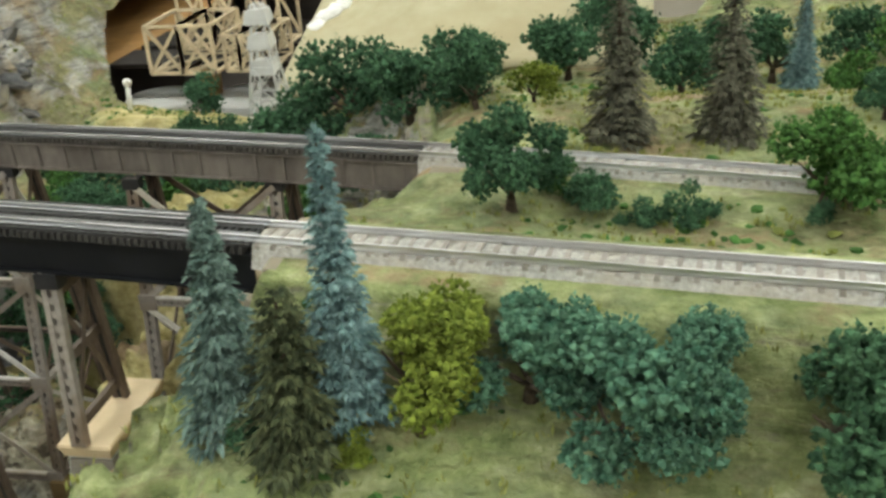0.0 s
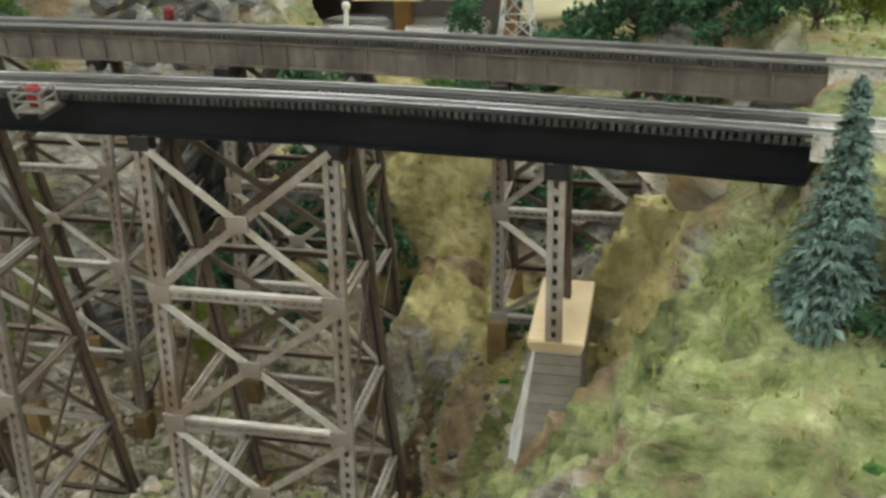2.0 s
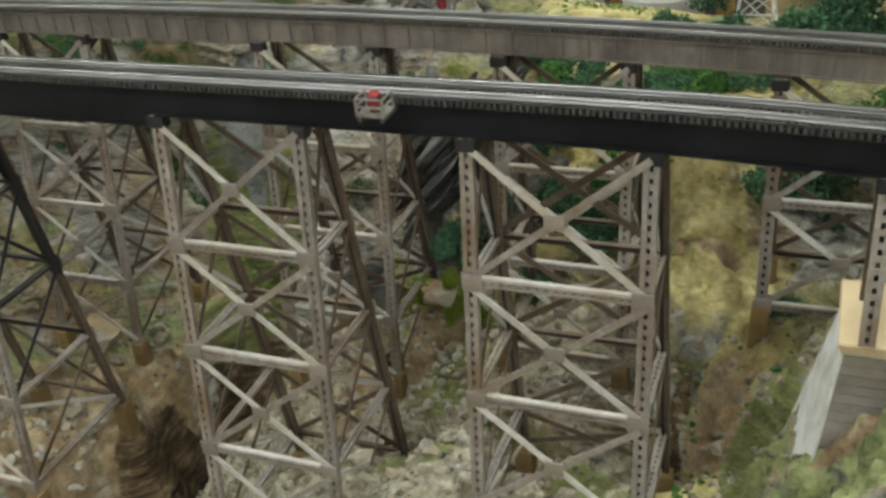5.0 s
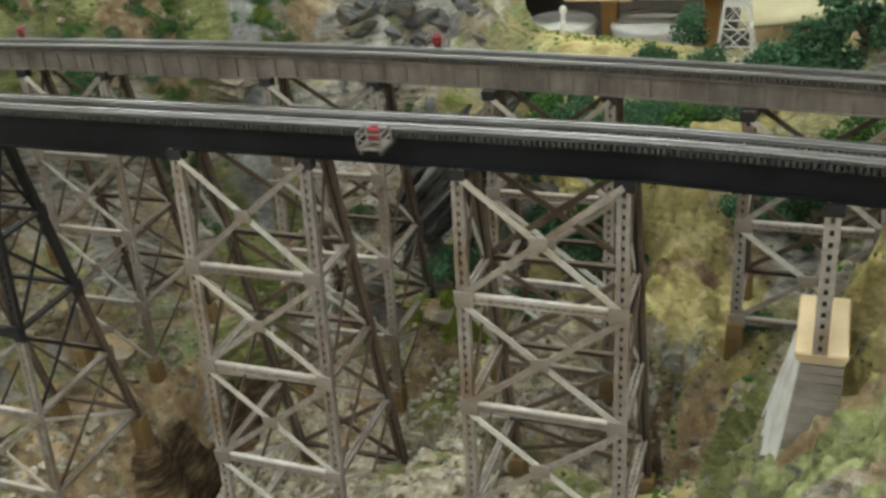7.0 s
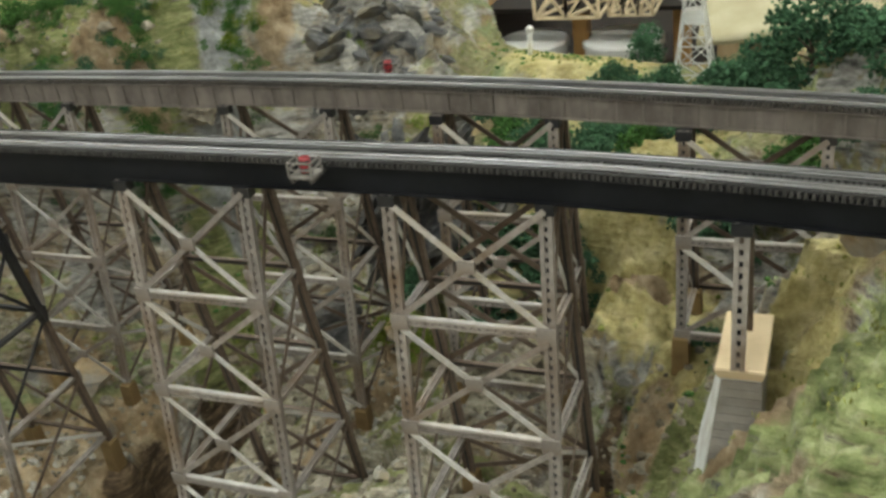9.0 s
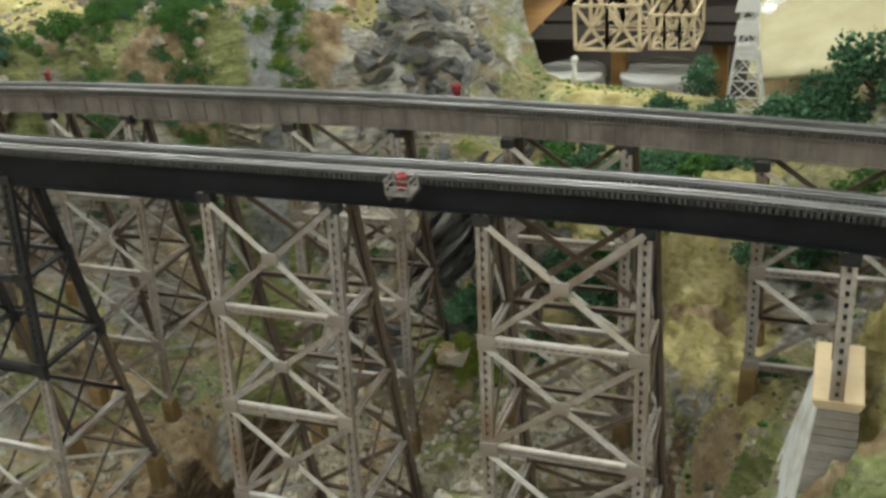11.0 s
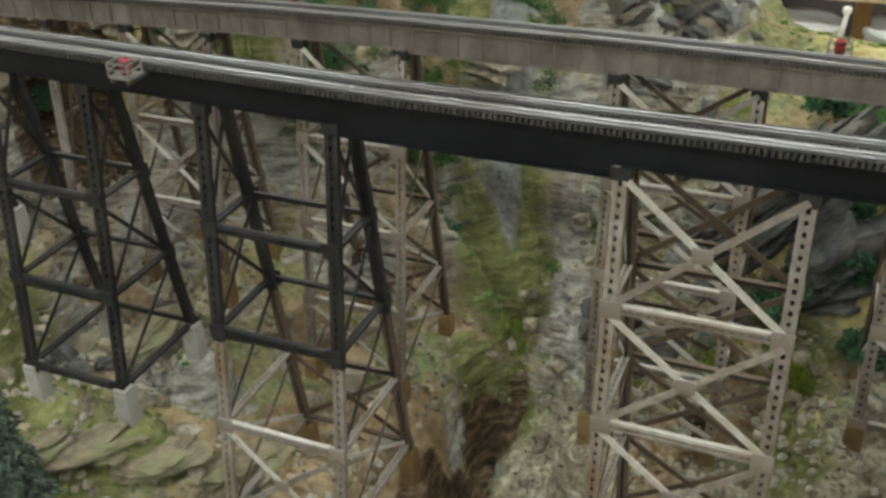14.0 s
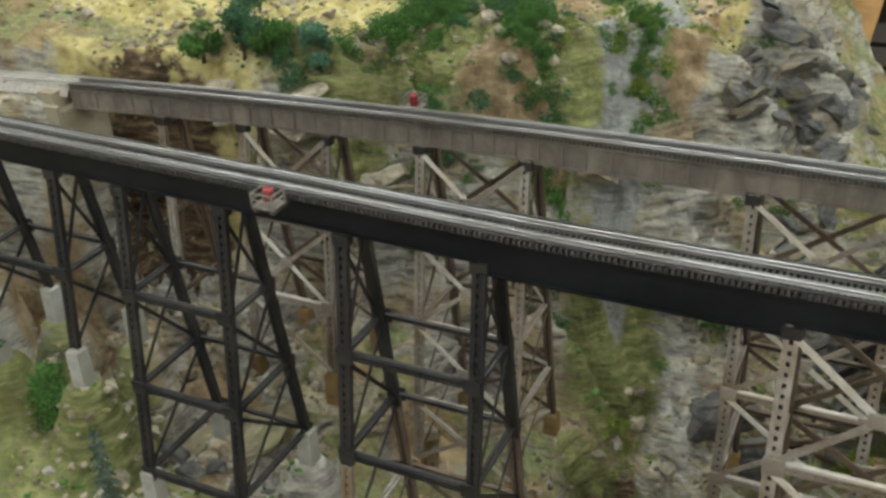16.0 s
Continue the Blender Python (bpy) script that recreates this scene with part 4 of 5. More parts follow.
def abutment(name, x, line, top, facing):
    """A seat, back wall and two wing walls of cast concrete."""
    y = float(line(x))
    ob = thing("abutment", "pale concrete bridge abutment set in the bank", "abutment", (x, y, top - 0.11), "abutments")
    f = facing
    s = Shape()
    lo, hi = sorted((f * 0.002, f * 0.03))
    s.box(lo, hi, -0.026, 0.026, 0, 0.11 - 0.0215)
    part("seat", s, ABUT, ob)
    lo, hi = sorted((f * 0.012, f * 0.03))
    part("back_wall", Shape().box(lo, hi, -0.026, 0.026, 0.11 - 0.0215, 0.11 - 0.0045), ABUT, ob)
    for q in (-1, 1):
        a, b = sorted((q * 0.0262, q * 0.032))
        lo, hi = sorted((f * 0.004, f * 0.03))
        part("wing_wall", Shape().box(lo, hi, a, b, 0.0, 0.11 - 0.016), ABUT, ob)


abutment("abutment", NEAR_END - 0.003, near_line, NEAR_TOP, 1)
abutment("abutment", FAR_END - 0.003, far_line, FAR_TOP, 1)
abutment("abutment", FAR_WEST + 0.003, far_line, FAR_TOP, -1)


def ballast_track(label, line, x0, x1, top):
    ob = thing("ballasted_track", label, "railway track", group="ballasted tracks")
    xs = np.linspace(x0, x1, int((x1 - x0) / 0.004))
    ys = np.linspace(-1, 1, 15)
    s = Shape()
    rng = random.Random(11)
    for x in xs:
        for q in ys:
            w = 0.0155
            h = -0.0007 if abs(q) < 0.7 else -0.0007 - 0.009 * ((abs(q) - 0.7) / 0.3)
            s.v.append((x, float(line(x)) + q * w, top + h + rng.uniform(-0.0006, 0.0006)))
    m = len(ys)
    s.f = [(j * m + i, (j + 1) * m + i, (j + 1) * m + i + 1, j * m + i + 1) for j in range(len(xs) - 1) for i in range(m - 1)]
    part("ballast_bed", s, BALLAST, ob, "pale grey stone ballast")
    track(ob, line, x0, x1, top, 0.023, 0.0026, 0.0022, 0.0072, TIE_BROWN, False)


ballast_track("silver rails on brown ties in pale grey ballast", near_line, NEAR_END, 1.25, NEAR_TOP)
ballast_track("silver rails on brown ties in pale grey ballast", far_line, FAR_END, 1.25, FAR_TOP)
ballast_track("silver rails on brown ties in pale grey ballast", far_line, -1.9, FAR_WEST, FAR_TOP)


def barrel_platform(x, line, top, side):
    """An outrigger refuge with a railing, and the fire barrel that stands on it."""
    y = float(line(x)) + side * 0.0195
    ob = thing("barrel_platform", "small pale outrigger platform with railings beside the bridge deck", "platform", (x, y, top - 0.004), "barrel platforms")
    d = side * 0.0155
    for i in range(6):
        a, b = sorted((d * i / 6 + side * 0.0002, d * (i + 1) / 6 - side * 0.0002))
        part("plank", Shape().box(-0.0085, 0.0085, a, b, 0, 0.0014), PLATFORM, ob)
    for q in (-1, 1):
        part("bearer", Shape().box(q * 0.0065 - 0.001, q * 0.0065 + 0.001, *sorted((-side * 0.006, d)), -0.0028, -0.0001), TIE, ob)
    posts = [(-0.008, d * 0.97), (0.008, d * 0.97), (-0.008, d * 0.1), (0.008, d * 0.1)]
    for px, py in posts:
        part("post", Shape().box(px - 0.0006, px + 0.0006, py - 0.0006, py + 0.0006, 0.0015, 0.0105), PLATFORM, ob)
    for h in (0.006, 0.0105):
        part("rail", Shape().beam((-0.0085, d * 0.97, h), (0.0085, d * 0.97, h), 0.0009, 0.0009), PLATFORM, ob)
        for px in (-0.008, 0.008):
            part("rail", Shape().beam((px, d * 0.1, h), (px, d * 0.97, h), 0.0009, 0.0009), PLATFORM, ob)
    bx = thing("fire_barrel", "small red water barrel standing on a bridge platform", "barrel", (x, y + d * 0.45, top - 0.004 + 0.00165), "fire barrels")
    part("body", Shape().lathe([(0.0033, 0), (0.0038, 0.003), (0.004, 0.005), (0.0038, 0.0075), (0.0034, 0.01), (0.003, 0.01), (0.003, 0.0092)], 14), RED, bx, smooth=True)
    for z in (0.0024, 0.0073):
        part("hoop", Shape().lathe([(0.0039, z), (0.00408, z + 0.0003), (0.00408, z + 0.0008), (0.0039, z + 0.0011)], 14), STEEL_BLACK, bx)


for x in (-0.0435, -0.532):
    barrel_platform(x, near_line, NEAR_TOP, -1)
for x in (-0.106, -0.56):
    barrel_platform(x, far_line, FAR_TOP, 1)


# ---- trees and shrubs ----
def broad_tree(x, y, h, w, mat, label, seed, trunk=0.28, name="tree", group="broadleaf trees", lean=0.0, fine=230, spread=0.34):
    """A model tree: a forked tapered trunk and a crown of ragged foam clumps with loose leaves."""
    rng = random.Random(seed)
    z = ground_z(x, y) - 0.001
    ob = thing(name, label, "tree" if name == "tree" else "shrub", (x, y, z), group)
    if name == "tree":
        t = Shape()
        top = Vector((lean * h, 0, h * (trunk + 0.15)))
        t.tube((0, 0, 0), top * 0.6, w * 0.055, w * 0.036, 7)
        t.tube(top * 0.58, top, w * 0.036, w * 0.026, 7)
        for k in range(6):
            a = k * 1.05 + rng.uniform(-0.3, 0.3)
            s = top * rng.uniform(0.6, 0.95)
            t.tube(s, s + Vector((math.cos(a) * w * 0.22, math.sin(a) * w * 0.22, h * rng.uniform(0.12, 0.3))), w * 0.02, w * 0.007, 5)
        part("trunk", t, BARK, ob, "brown forked trunk", True)
    if name == "shrub" or (name == "tree" and y > 0.3):
        fine = 120
    crown = Shape()
    base = h * (trunk if name == "tree" else 0.0)
    ch = h - base
    lobes = []
    for k in range(9 if name == "tree" else 6):
        a, r = rng.uniform(0, 6.28), math.sqrt(rng.uniform(0.02, 1)) * spread * w
        v = rng.uniform(0.18, 0.82)
        r *= 1.15 - 0.75 * abs(v - 0.4)
        lobes.append((Vector((math.cos(a) * r + lean * h * 0.8, math.sin(a) * r, base + ch * v)), w * rng.uniform(0.14, 0.24) * (0.34 / spread)))
    lobes.append((Vector((lean * h, 0, base + ch * 0.84)), w * 0.17))
    for c, r in lobes:
        for k in range(fine):
            d = Vector((rng.gauss(0, 1), rng.gauss(0, 1), rng.gauss(0, 1))).normalized()
            p = c + Vector((d.x * r, d.y * r, d.z * r * 0.75)) * (rng.uniform(0.5, 1.0) if k % 5 else rng.uniform(0.95, 1.2))
            if p.z < base * 0.9:
                continue
            crown.crumb(p, r * rng.uniform(0.09, 0.2), rng)
        for k in range(fine // 2):
            d = Vector((rng.gauss(0, 1), rng.gauss(0, 1), rng.gauss(0, 0.8))).normalized()
            crown.flake(c + d * r * rng.uniform(0.75, 1.08), d + Vector((rng.uniform(-0.5, 0.5), rng.uniform(-0.5, 0.5), rng.uniform(-0.6, 0.5))), w * rng.uniform(0.02, 0.045), w * 0.02)
    part("crown", crown, mat, ob)
    return ob


def conifer(x, y, h, w, mat, label, seed, density=1.0, bare=0.06, name="conifer", ragged=0.0):
    """A spruce: a straight trunk and tiers of drooping needle sprays."""
    rng = random.Random(seed)
    ob = thing(name, label, "tree", (x, y, ground_z(x, y) - 0.001), "conifers")
    part("trunk", Shape().tube((0, 0, 0), (0, 0, h * 0.96), w * 0.06, w * 0.01, 7), BARK, ob, "thin brown trunk", True)
    crown = Shape()
    tiers = 22
    for k in range(tiers):
        v = k / (tiers - 1)
        z = h * (bare + (0.97 - bare) * v)
        reach = w / 2 * ((1 - v) ** 0.8 * 0.95 + 0.05)
        n = max(4, int((13 * (1 - v) + 5) * density))
        for i in range(n):
            a = 6.283 * (i + rng.uniform(-0.35, 0.35)) / n + k * 0.7
            r = (reach * (1 - ragged) + ragged * 0.3 * w) * rng.uniform(0.65 - 0.4 * ragged, 1.12 + 0.3 * ragged)
            d = Vector((math.cos(a), math.sin(a), 0))
            side = Vector((-d.y, d.x, 0))
            steps = 5
            for j in range(steps):
                f = (j + 0.6) / steps
                c = d * r * f * 0.85 + Vector((0, 0, z - r * 0.42 * f * f + rng.uniform(-0.002, 0.002)))
                for q in (-1, 0, 1):
                    crown.flake(c, d + side * q * 0.75 + Vector((0, 0, rng.uniform(-0.45, 0.05))), max(0.0035, r * 0.36) * rng.uniform(0.7, 1.15), max(0.0022, r * 0.14), r * 0.05)
    for i in range(6):
        crown.flake((0, 0, h * 0.95), (rng.uniform(-0.3, 0.3), rng.uniform(-0.3, 0.3), 1), h * 0.06, h * 0.012)
    part("crown", crown, mat, ob)
    return ob


conifer(0.382, -0.067, 0.119, 0.036, NEEDLE_BLUE, "tall slender blue spruce standing on the grassy bank", 1, 1.25, 0.1)
conifer(0.333, -0.062, 0.092, 0.045, NEEDLE_GREY, "grey-green spruce standing at the edge of the bank", 2, 1.2, 0.06)
conifer(0.366, -0.083, 0.07, 0.05, NEEDLE_OLIVE, "scruffy brown-green conifer standing between blue spruces", 3, 0.75, 0.12, ragged=0.5)
conifer(0.474, 0.264, 0.118, 0.05, NEEDLE_BROWN, "tall dusty brown-green pine beside the far track", 4, 0.9, 0.08)
conifer(0.543, 0.264, 0.125, 0.05, NEEDLE_BROWN, "tall dusty brown-green pine beside the far track", 5, 0.9, 0.08)
conifer(0.624, 0.52, 0.085, 0.04, NEEDLE_BLUE, "blue-grey spruce on the hillside behind the tracks", 6, 1.1, 0.06)
conifer(-0.622, -0.1, 0.195, 0.052, NEEDLE_DARK, "dark grey-green spruce on the west bank", 7, 1.0, 0.05)

for i, (x, y, h, w, kind) in enumerate((
        (0.41, -0.069, 0.054, 0.05, 0), (0.45, -0.058, 0.043, 0.05, 3), (0.482, -0.078, 0.06, 0.056, 3), (0.512, -0.074, 0.062, 0.045, 3), (0.56, -0.078, 0.055, 0.055, 1),
        (0.421, 0.122, 0.06, 0.054, 1), (0.581, 0.127, 0.05, 0.056, 2), (0.074, 0.51, 0.125, 0.052, 1), (0.148, 0.456, 0.05, 0.058, 1), (0.183, 0.451, 0.056, 0.062, 1),
        (0.238, 0.444, 0.072, 0.06, 1), (0.303, 0.397, 0.06, 0.056, 1), (0.368, 0.335, 0.058, 0.046, 1), (0.208, 0.439, 0.06, 0.055, 1), (0.272, 0.448, 0.055, 0.05, 1), (0.342, 0.465, 0.06, 0.055, 1), (0.053, 0.467, 0.04, 0.045, 2))):
    mat = (LEAF_OLIVE, LEAF_DARK, LEAF_MID, LEAF_TEAL)[kind]
    tone = ("olive green", "dark green", "leaf green", "grey-green")[kind]
    where = "on the grassy bank" if y < 0 else ("between the two tracks" if y < 0.2 else "on the slope behind the far viaduct")
    broad_tree(x, y, h, w * (1.22 if y < 0.3 else 1.5), mat, f"{tone} foam-foliage tree {where}", 20 + i, 0.3 if kind == 0 else 0.08, spread=0.385 if y < 0 else 0.36)
for i, (x, y, h, w, kind) in enumerate((
        (0.421, 0.56, 0.06, 0.08, 1), (0.408, 0.37, 0.034, 0.042, 0), (0.477, 0.6, 0.06, 0.075, 1), (0.563, 0.62, 0.05, 0.055, 1), (0.679, 0.6, 0.06, 0.066, 1), (0.65, 0.4, 0.03, 0.05, 2), (0.523, 0.5, 0.06, 0.075, 1), (0.606, 0.56, 0.065, 0.08, 1), (0.716, 0.5, 0.06, 0.08, 2), (0.753, 0.62, 0.07, 0.09, 1), (0.698, 0.38, 0.045, 0.06, 1), (0.449, 0.66, 0.06, 0.08, 1), (0.643, 0.29, 0.034, 0.04, 1), (0.021, 0.574, 0.05, 0.06, 1),
        (-0.91, 0.297, 0.046, 0.056, 1), (-0.842, 0.335, 0.06, 0.07, 2), (-0.8, 0.35, 0.075, 0.075, 1), (-0.765, 0.352, 0.062, 0.07, 2), (-0.718, 0.369, 0.07, 0.066, 3), (-0.65, 0.395, 0.062, 0.07, 2), (-0.82, 0.385, 0.075, 0.08, 1), (-0.341, 0.862, 0.045, 0.07, 1))):
    mat = (LEAF_OLIVE, LEAF_DARK, LEAF_MID, LEAF_TEAL)[kind]
    tone = ("olive green", "dark green", "leaf green", "grey-green")[kind]
    broad_tree(x, y, h * (0.78 if x < 0 else 1), w * (0.72 if x < 0 else 1), mat, f"{tone} foam-foliage tree on the {'western hilltop' if x < 0 else 'hillside behind the tracks'}", 50 + i, 0.14)

for i, (x, y, h, w, kind) in enumerate((
        (0.345, -0.085, 0.014, 0.022, 1), (0.39, -0.085, 0.012, 0.018, 0), (0.461, 0.124, 0.026, 0.046, 1), (0.49, 0.118, 0.015, 0.03, 1), (0.514, 0.117, 0.024, 0.032, 1), (0.578, 0.108, 0.014, 0.02, 1), (0.44, 0.15, 0.02, 0.03, 2),
        (-0.077, 0.467, 0.04, 0.066, 2), (-0.033, 0.438, 0.036, 0.06, 1), (0.032, 0.42, 0.044, 0.064, 1), (0.089, 0.402, 0.038, 0.068, 2), (0.036, 0.301, 0.062, 0.06, 1), (-0.016, 0.316, 0.055, 0.066, 1),
        (0.15, 0.296, 0.034, 0.06, 1), (0.192, 0.295, 0.052, 0.07, 1), (0.06, 0.415, 0.045, 0.06, 1), (0.107, 0.4, 0.045, 0.06, 1), (0.0, 0.42, 0.045, 0.06, 1), (-0.05, 0.41, 0.045, 0.05, 2), (0.24, 0.315, 0.05, 0.065, 2), (0.283, 0.333, 0.045, 0.06, 1), (-0.099, 0.51, 0.05, 0.08, 1), (-0.059, 0.503, 0.05, 0.08, 1), (-0.007, 0.395, 0.055, 0.075, 1), (0.062, 0.337, 0.05, 0.07, 1), (0.171, 0.185, 0.028, 0.036, 1), (-0.057, 0.373, 0.055, 0.065, 1), (0.015, 0.328, 0.055, 0.06, 2), (0.001, 0.283, 0.055, 0.06, 1), (-0.111, 0.395, 0.03, 0.05, 0), (-0.111, 0.258, 0.026, 0.038, 0), (-0.121, 0.26, 0.03, 0.034, 0), (-0.088, 0.258, 0.02, 0.03, 0), (-0.042, 0.287, 0.045, 0.06, 1), (0.01, 0.294, 0.05, 0.06, 1), (-0.068, 0.323, 0.045, 0.06, 1))):
    mat = (LEAF_OLIVE, LEAF_DARK, LEAF_MID, LEAF_TEAL)[kind]
    tone = ("yellow-green", "dark green", "leaf green", "grey-green")[kind]
    where = "by the grassy bank" if y < 0 else ("between the two tracks" if x > 0.3 else "on the slope beyond the far viaduct")
    broad_tree(x, y, h, w, mat, f"rounded {tone} foam shrub {where}", 80 + i, name="shrub", group="shrubs")
for i, (x, y, h, w, kind) in enumerate(((-0.148, 0.262, 0.034, 0.05, 0), (-0.16, 0.268, 0.026, 0.034, 0), (-0.126, 0.272, 0.05, 0.042, 1), (-0.116, 0.288, 0.06, 0.05, 1), (-0.118, 0.25, 0.018, 0.024, 0),
                                        (0.052, 0.285, 0.045, 0.042, 1), (0.05, 0.3, 0.06, 0.04, 1), (0.03, 0.31, 0.055, 0.045, 1), (0.0, 0.3, 0.06, 0.05, 1))):
    tone = ("yellow-green", "dark green")[kind]
    broad_tree(x, y, h, w, (LEAF_OLIVE, LEAF_DARK)[kind], f"rounded {tone} foam shrub behind the far viaduct's towers", 130 + i, name="shrub", group="shrubs")
for i, (x, y, h, w, kind) in enumerate(((-0.79, 0.003, 0.062, 0.07, 2), (-0.85, 0.012, 0.03, 0.036, 1), (-0.54, -0.105, 0.046, 0.062, 1), (-0.79, -0.1, 0.02, 0.03, 2))):
    broad_tree(x, y, h, w, (LEAF_OLIVE, LEAF_DARK, LEAF_MID)[kind], "leafy green foam shrub on the gorge's west bank", 110 + i, name="shrub", group="shrubs")


def hillside_shrubs():
    """Small rounded bushes in clusters and in one dense row down the western hill."""
    rng = random.Random(5)
    models = []
    for k, mat in enumerate((LEAF_DARK, LEAF_MID, LEAF_MID, LEAF_OLIVE)):
        ob = broad_tree(-0.51 - k * 0.026, 0.53 + 0.025 * k, 0.017, 0.026, mat, ("small dark green bush", "small leaf green bush", "small leaf green bush", "small yellow-green bush")[k] + " on the western hillside", 140 + k, name="bush", group="hillside bushes", fine=40)
        models.append(ob)
    def put(x, y, k, s):
        m = Matrix.Translation((x, y, ground_z(x, y) - 0.002)) @ Matrix.Rotation(rng.uniform(0, 6), 4, "Z")
        ob = copy_thing(models[k], m)
        ob.scale = (s, s, s * rng.uniform(0.8, 1.15))
    for row in range(22):
        f = row / 21
        for j in range(4):
            put(-0.57 + 0.1 * (1 - f) + (j - 1.5) * 0.0145 + rng.uniform(-0.006, 0.006), 0.35 + 0.2 * f + rng.uniform(-0.006, 0.006), rng.choice((0, 1, 1)), rng.uniform(0.95, 1.4))
    for cx, cy, n, spread, kinds in ((-0.613, 0.382, 16, 0.03, (1, 1, 0)), (-0.565, 0.379, 16, 0.03, (1, 0, 0)), (-0.602, 0.36, 14, 0.03, (1, 2, 0)), (-0.651, 0.501, 14, 0.03, (1, 1, 0)), (-0.625, 0.493, 12, 0.03, (1, 1, 0)), (-0.422, 0.53, 22, 0.028, (2, 3, 1)), (-0.656, 0.493, 26, 0.07, (1, 1, 2)), (-0.717, 0.377, 18, 0.07, (1, 2, 0)), (-0.41, 0.493, 26, 0.04, (1, 2, 3)), (-0.5, 0.667, 8, 0.04, (0, 1)), (-0.31, 0.567, 12, 0.07, (3, 3, 1)), (-0.275, 0.46, 8, 0.07, (3, 1)), (-0.353, 0.733, 10, 0.05, (0, 1)), (-0.768, 0.359, 8, 0.08, (1, 0)), (-0.388, 0.334, 5, 0.06, (3, 3))):
        for i in range(n):
            put(cx + rng.gauss(0, spread * 0.6), cy + rng.gauss(0, spread * 0.6), rng.choice(kinds), rng.uniform(0.7, 1.5))


hillside_shrubs()


# ---- rocks, rubble and grass ----
def chipped(seed, fine=3):
    """Vertices and faces of one angular stone, about one across its half."""
    rng = random.Random(seed)
    bm = bmesh.new()
    bmesh.ops.create_icosphere(bm, subdivisions=fine, radius=1)
    bm.verts.index_update()
    off = Vector((seed * 3.1, seed * 1.7, 0))
    chips = [(Vector((rng.gauss(0, 1), rng.gauss(0, 1), rng.gauss(0, 0.8))).normalized(), rng.uniform(0.42, 0.8)) for k in range(17)]
    verts = []
    for v in bm.verts:
        n = v.co.copy()
        p = n * (1 + 0.3 * noise.fractal(n * 0.9 + off, 0.9, 2.1, 4))
        for c, d in chips:
            over = p.dot(c) - d
            if over > 0:
                p -= c * over
        verts.append(p + n * 0.05 * noise.fractal(n * 5 + off, 0.8, 2.1, 4))
    faces = [tuple(q.index for q in f.verts) for f in bm.faces]
    bm.free()
    return verts, faces


STONES = [chipped(k + 1) for k in range(8)]


def boulder(x, y, size, label, seed, squash=0.7, mat=None, group="boulders", yaw=0.0, tilt=0.0, stretch=(1, 1), beds=0, lift=0.0):
    """A rock half sunk in the ground: one angular stone, or a stack of slanting beds."""
    rng = random.Random(seed)
    ob = thing("boulder", label, "rock", (x, y, 0), group)
    ob.matrix_world = Matrix.Translation((x, y, ground_z(x, y) + size * squash * 0.2 + lift)) @ Euler((radians(tilt * 0.3), radians(tilt), radians(yaw))).to_matrix().to_4x4()
    for k in range(max(1, beds)):
        verts, faces = STONES[(seed + k * 3) % 8]
        s = Shape()
        if beds:
            h = (k + 0.5) / beds * 2 - 1
            w = math.sqrt(max(0.15, 1 - h * h * 0.8)) * rng.uniform(0.8, 1.15)
            m = Matrix.Translation((rng.uniform(-0.25, 0.25), rng.uniform(-0.25, 0.25), h * 0.9)) @ Matrix.Rotation(rng.uniform(0, 6), 4, "Z") @ Matrix.Diagonal((w * 1.25, w * 1.25, 2.3 / beds, 1))
        else:
            m = Matrix.Identity(4)
        for p in verts:
            q = m @ p
            s.v.append((q.x * stretch[0] * size, q.y * stretch[1] * size, q.z * squash * size))
        s.f = faces
        part("bed" if beds else "stone", s, mat or ROCK, ob)
    return ob


SLATE = surface("dark_slate_rock", (0.025, 0.027, 0.03), (0.12, 0.12, 0.12), 70, 0.75, 0.0, 0.3, (0.17, 0.16, 0.145), 30, 0.9, 0.004, 0.0, (1, 1, 3))
CRAG = surface("grey_crag_rock", (0.05, 0.052, 0.055), (0.18, 0.18, 0.178), 80, 0.85, 0.0, 0.25, (0.2, 0.17, 0.11), 24, 0.7, 0.005, 0.0, (1, 1, 3))
TAN_ROCK = surface("tan_earthy_rock", (0.22, 0.15, 0.08), (0.5, 0.39, 0.24), 60, 0.9, 0.0, 0.2, (0.3, 0.29, 0.27), 18, 0.9, 0.004, 0.0, (1, 1, 2))
for i, (x, y, z, r) in enumerate(((-0.152, 0.318, 0.185, 0.056), (-0.14, 0.325, 0.21, 0.06), (-0.122, 0.335, 0.232, 0.06), (-0.16, 0.34, 0.205, 0.055), (-0.105, 0.35, 0.25, 0.055), (-0.145, 0.345, 0.235, 0.05))):
    boulder(x, y, r, "large dark slate outcrop with slanting beds", 3 + i, 0.5, SLATE, "outcrops", 12 - i * 4, -48 - 3 * (i % 3), (1.2, 0.65), 7, lift=z - ground_z(x, y))
boulder(-0.135, 0.262, 0.03, "tan earthy rock on the spur", 15, 0.7, TAN_ROCK, "outcrops", 20, -10, (1.1, 0.9), lift=-0.006)
boulder(-0.077, 0.337, 0.07, "dark slate outcrop with slanting beds", 14, 0.8, SLATE, "outcrops", 25, -30, (1.0, 0.7), 8)
boulder(-0.284, 0.389, 0.055, "dark slate outcrop at the foot of the cliff", 4, 0.7, SLATE, "outcrops", -15, -20, (1.3, 0.8))
boulder(-0.224, 0.32, 0.045, "dark slate outcrop at the foot of the cliff", 8, 0.7, SLATE, "outcrops", 20, -15, (1.2, 0.8))
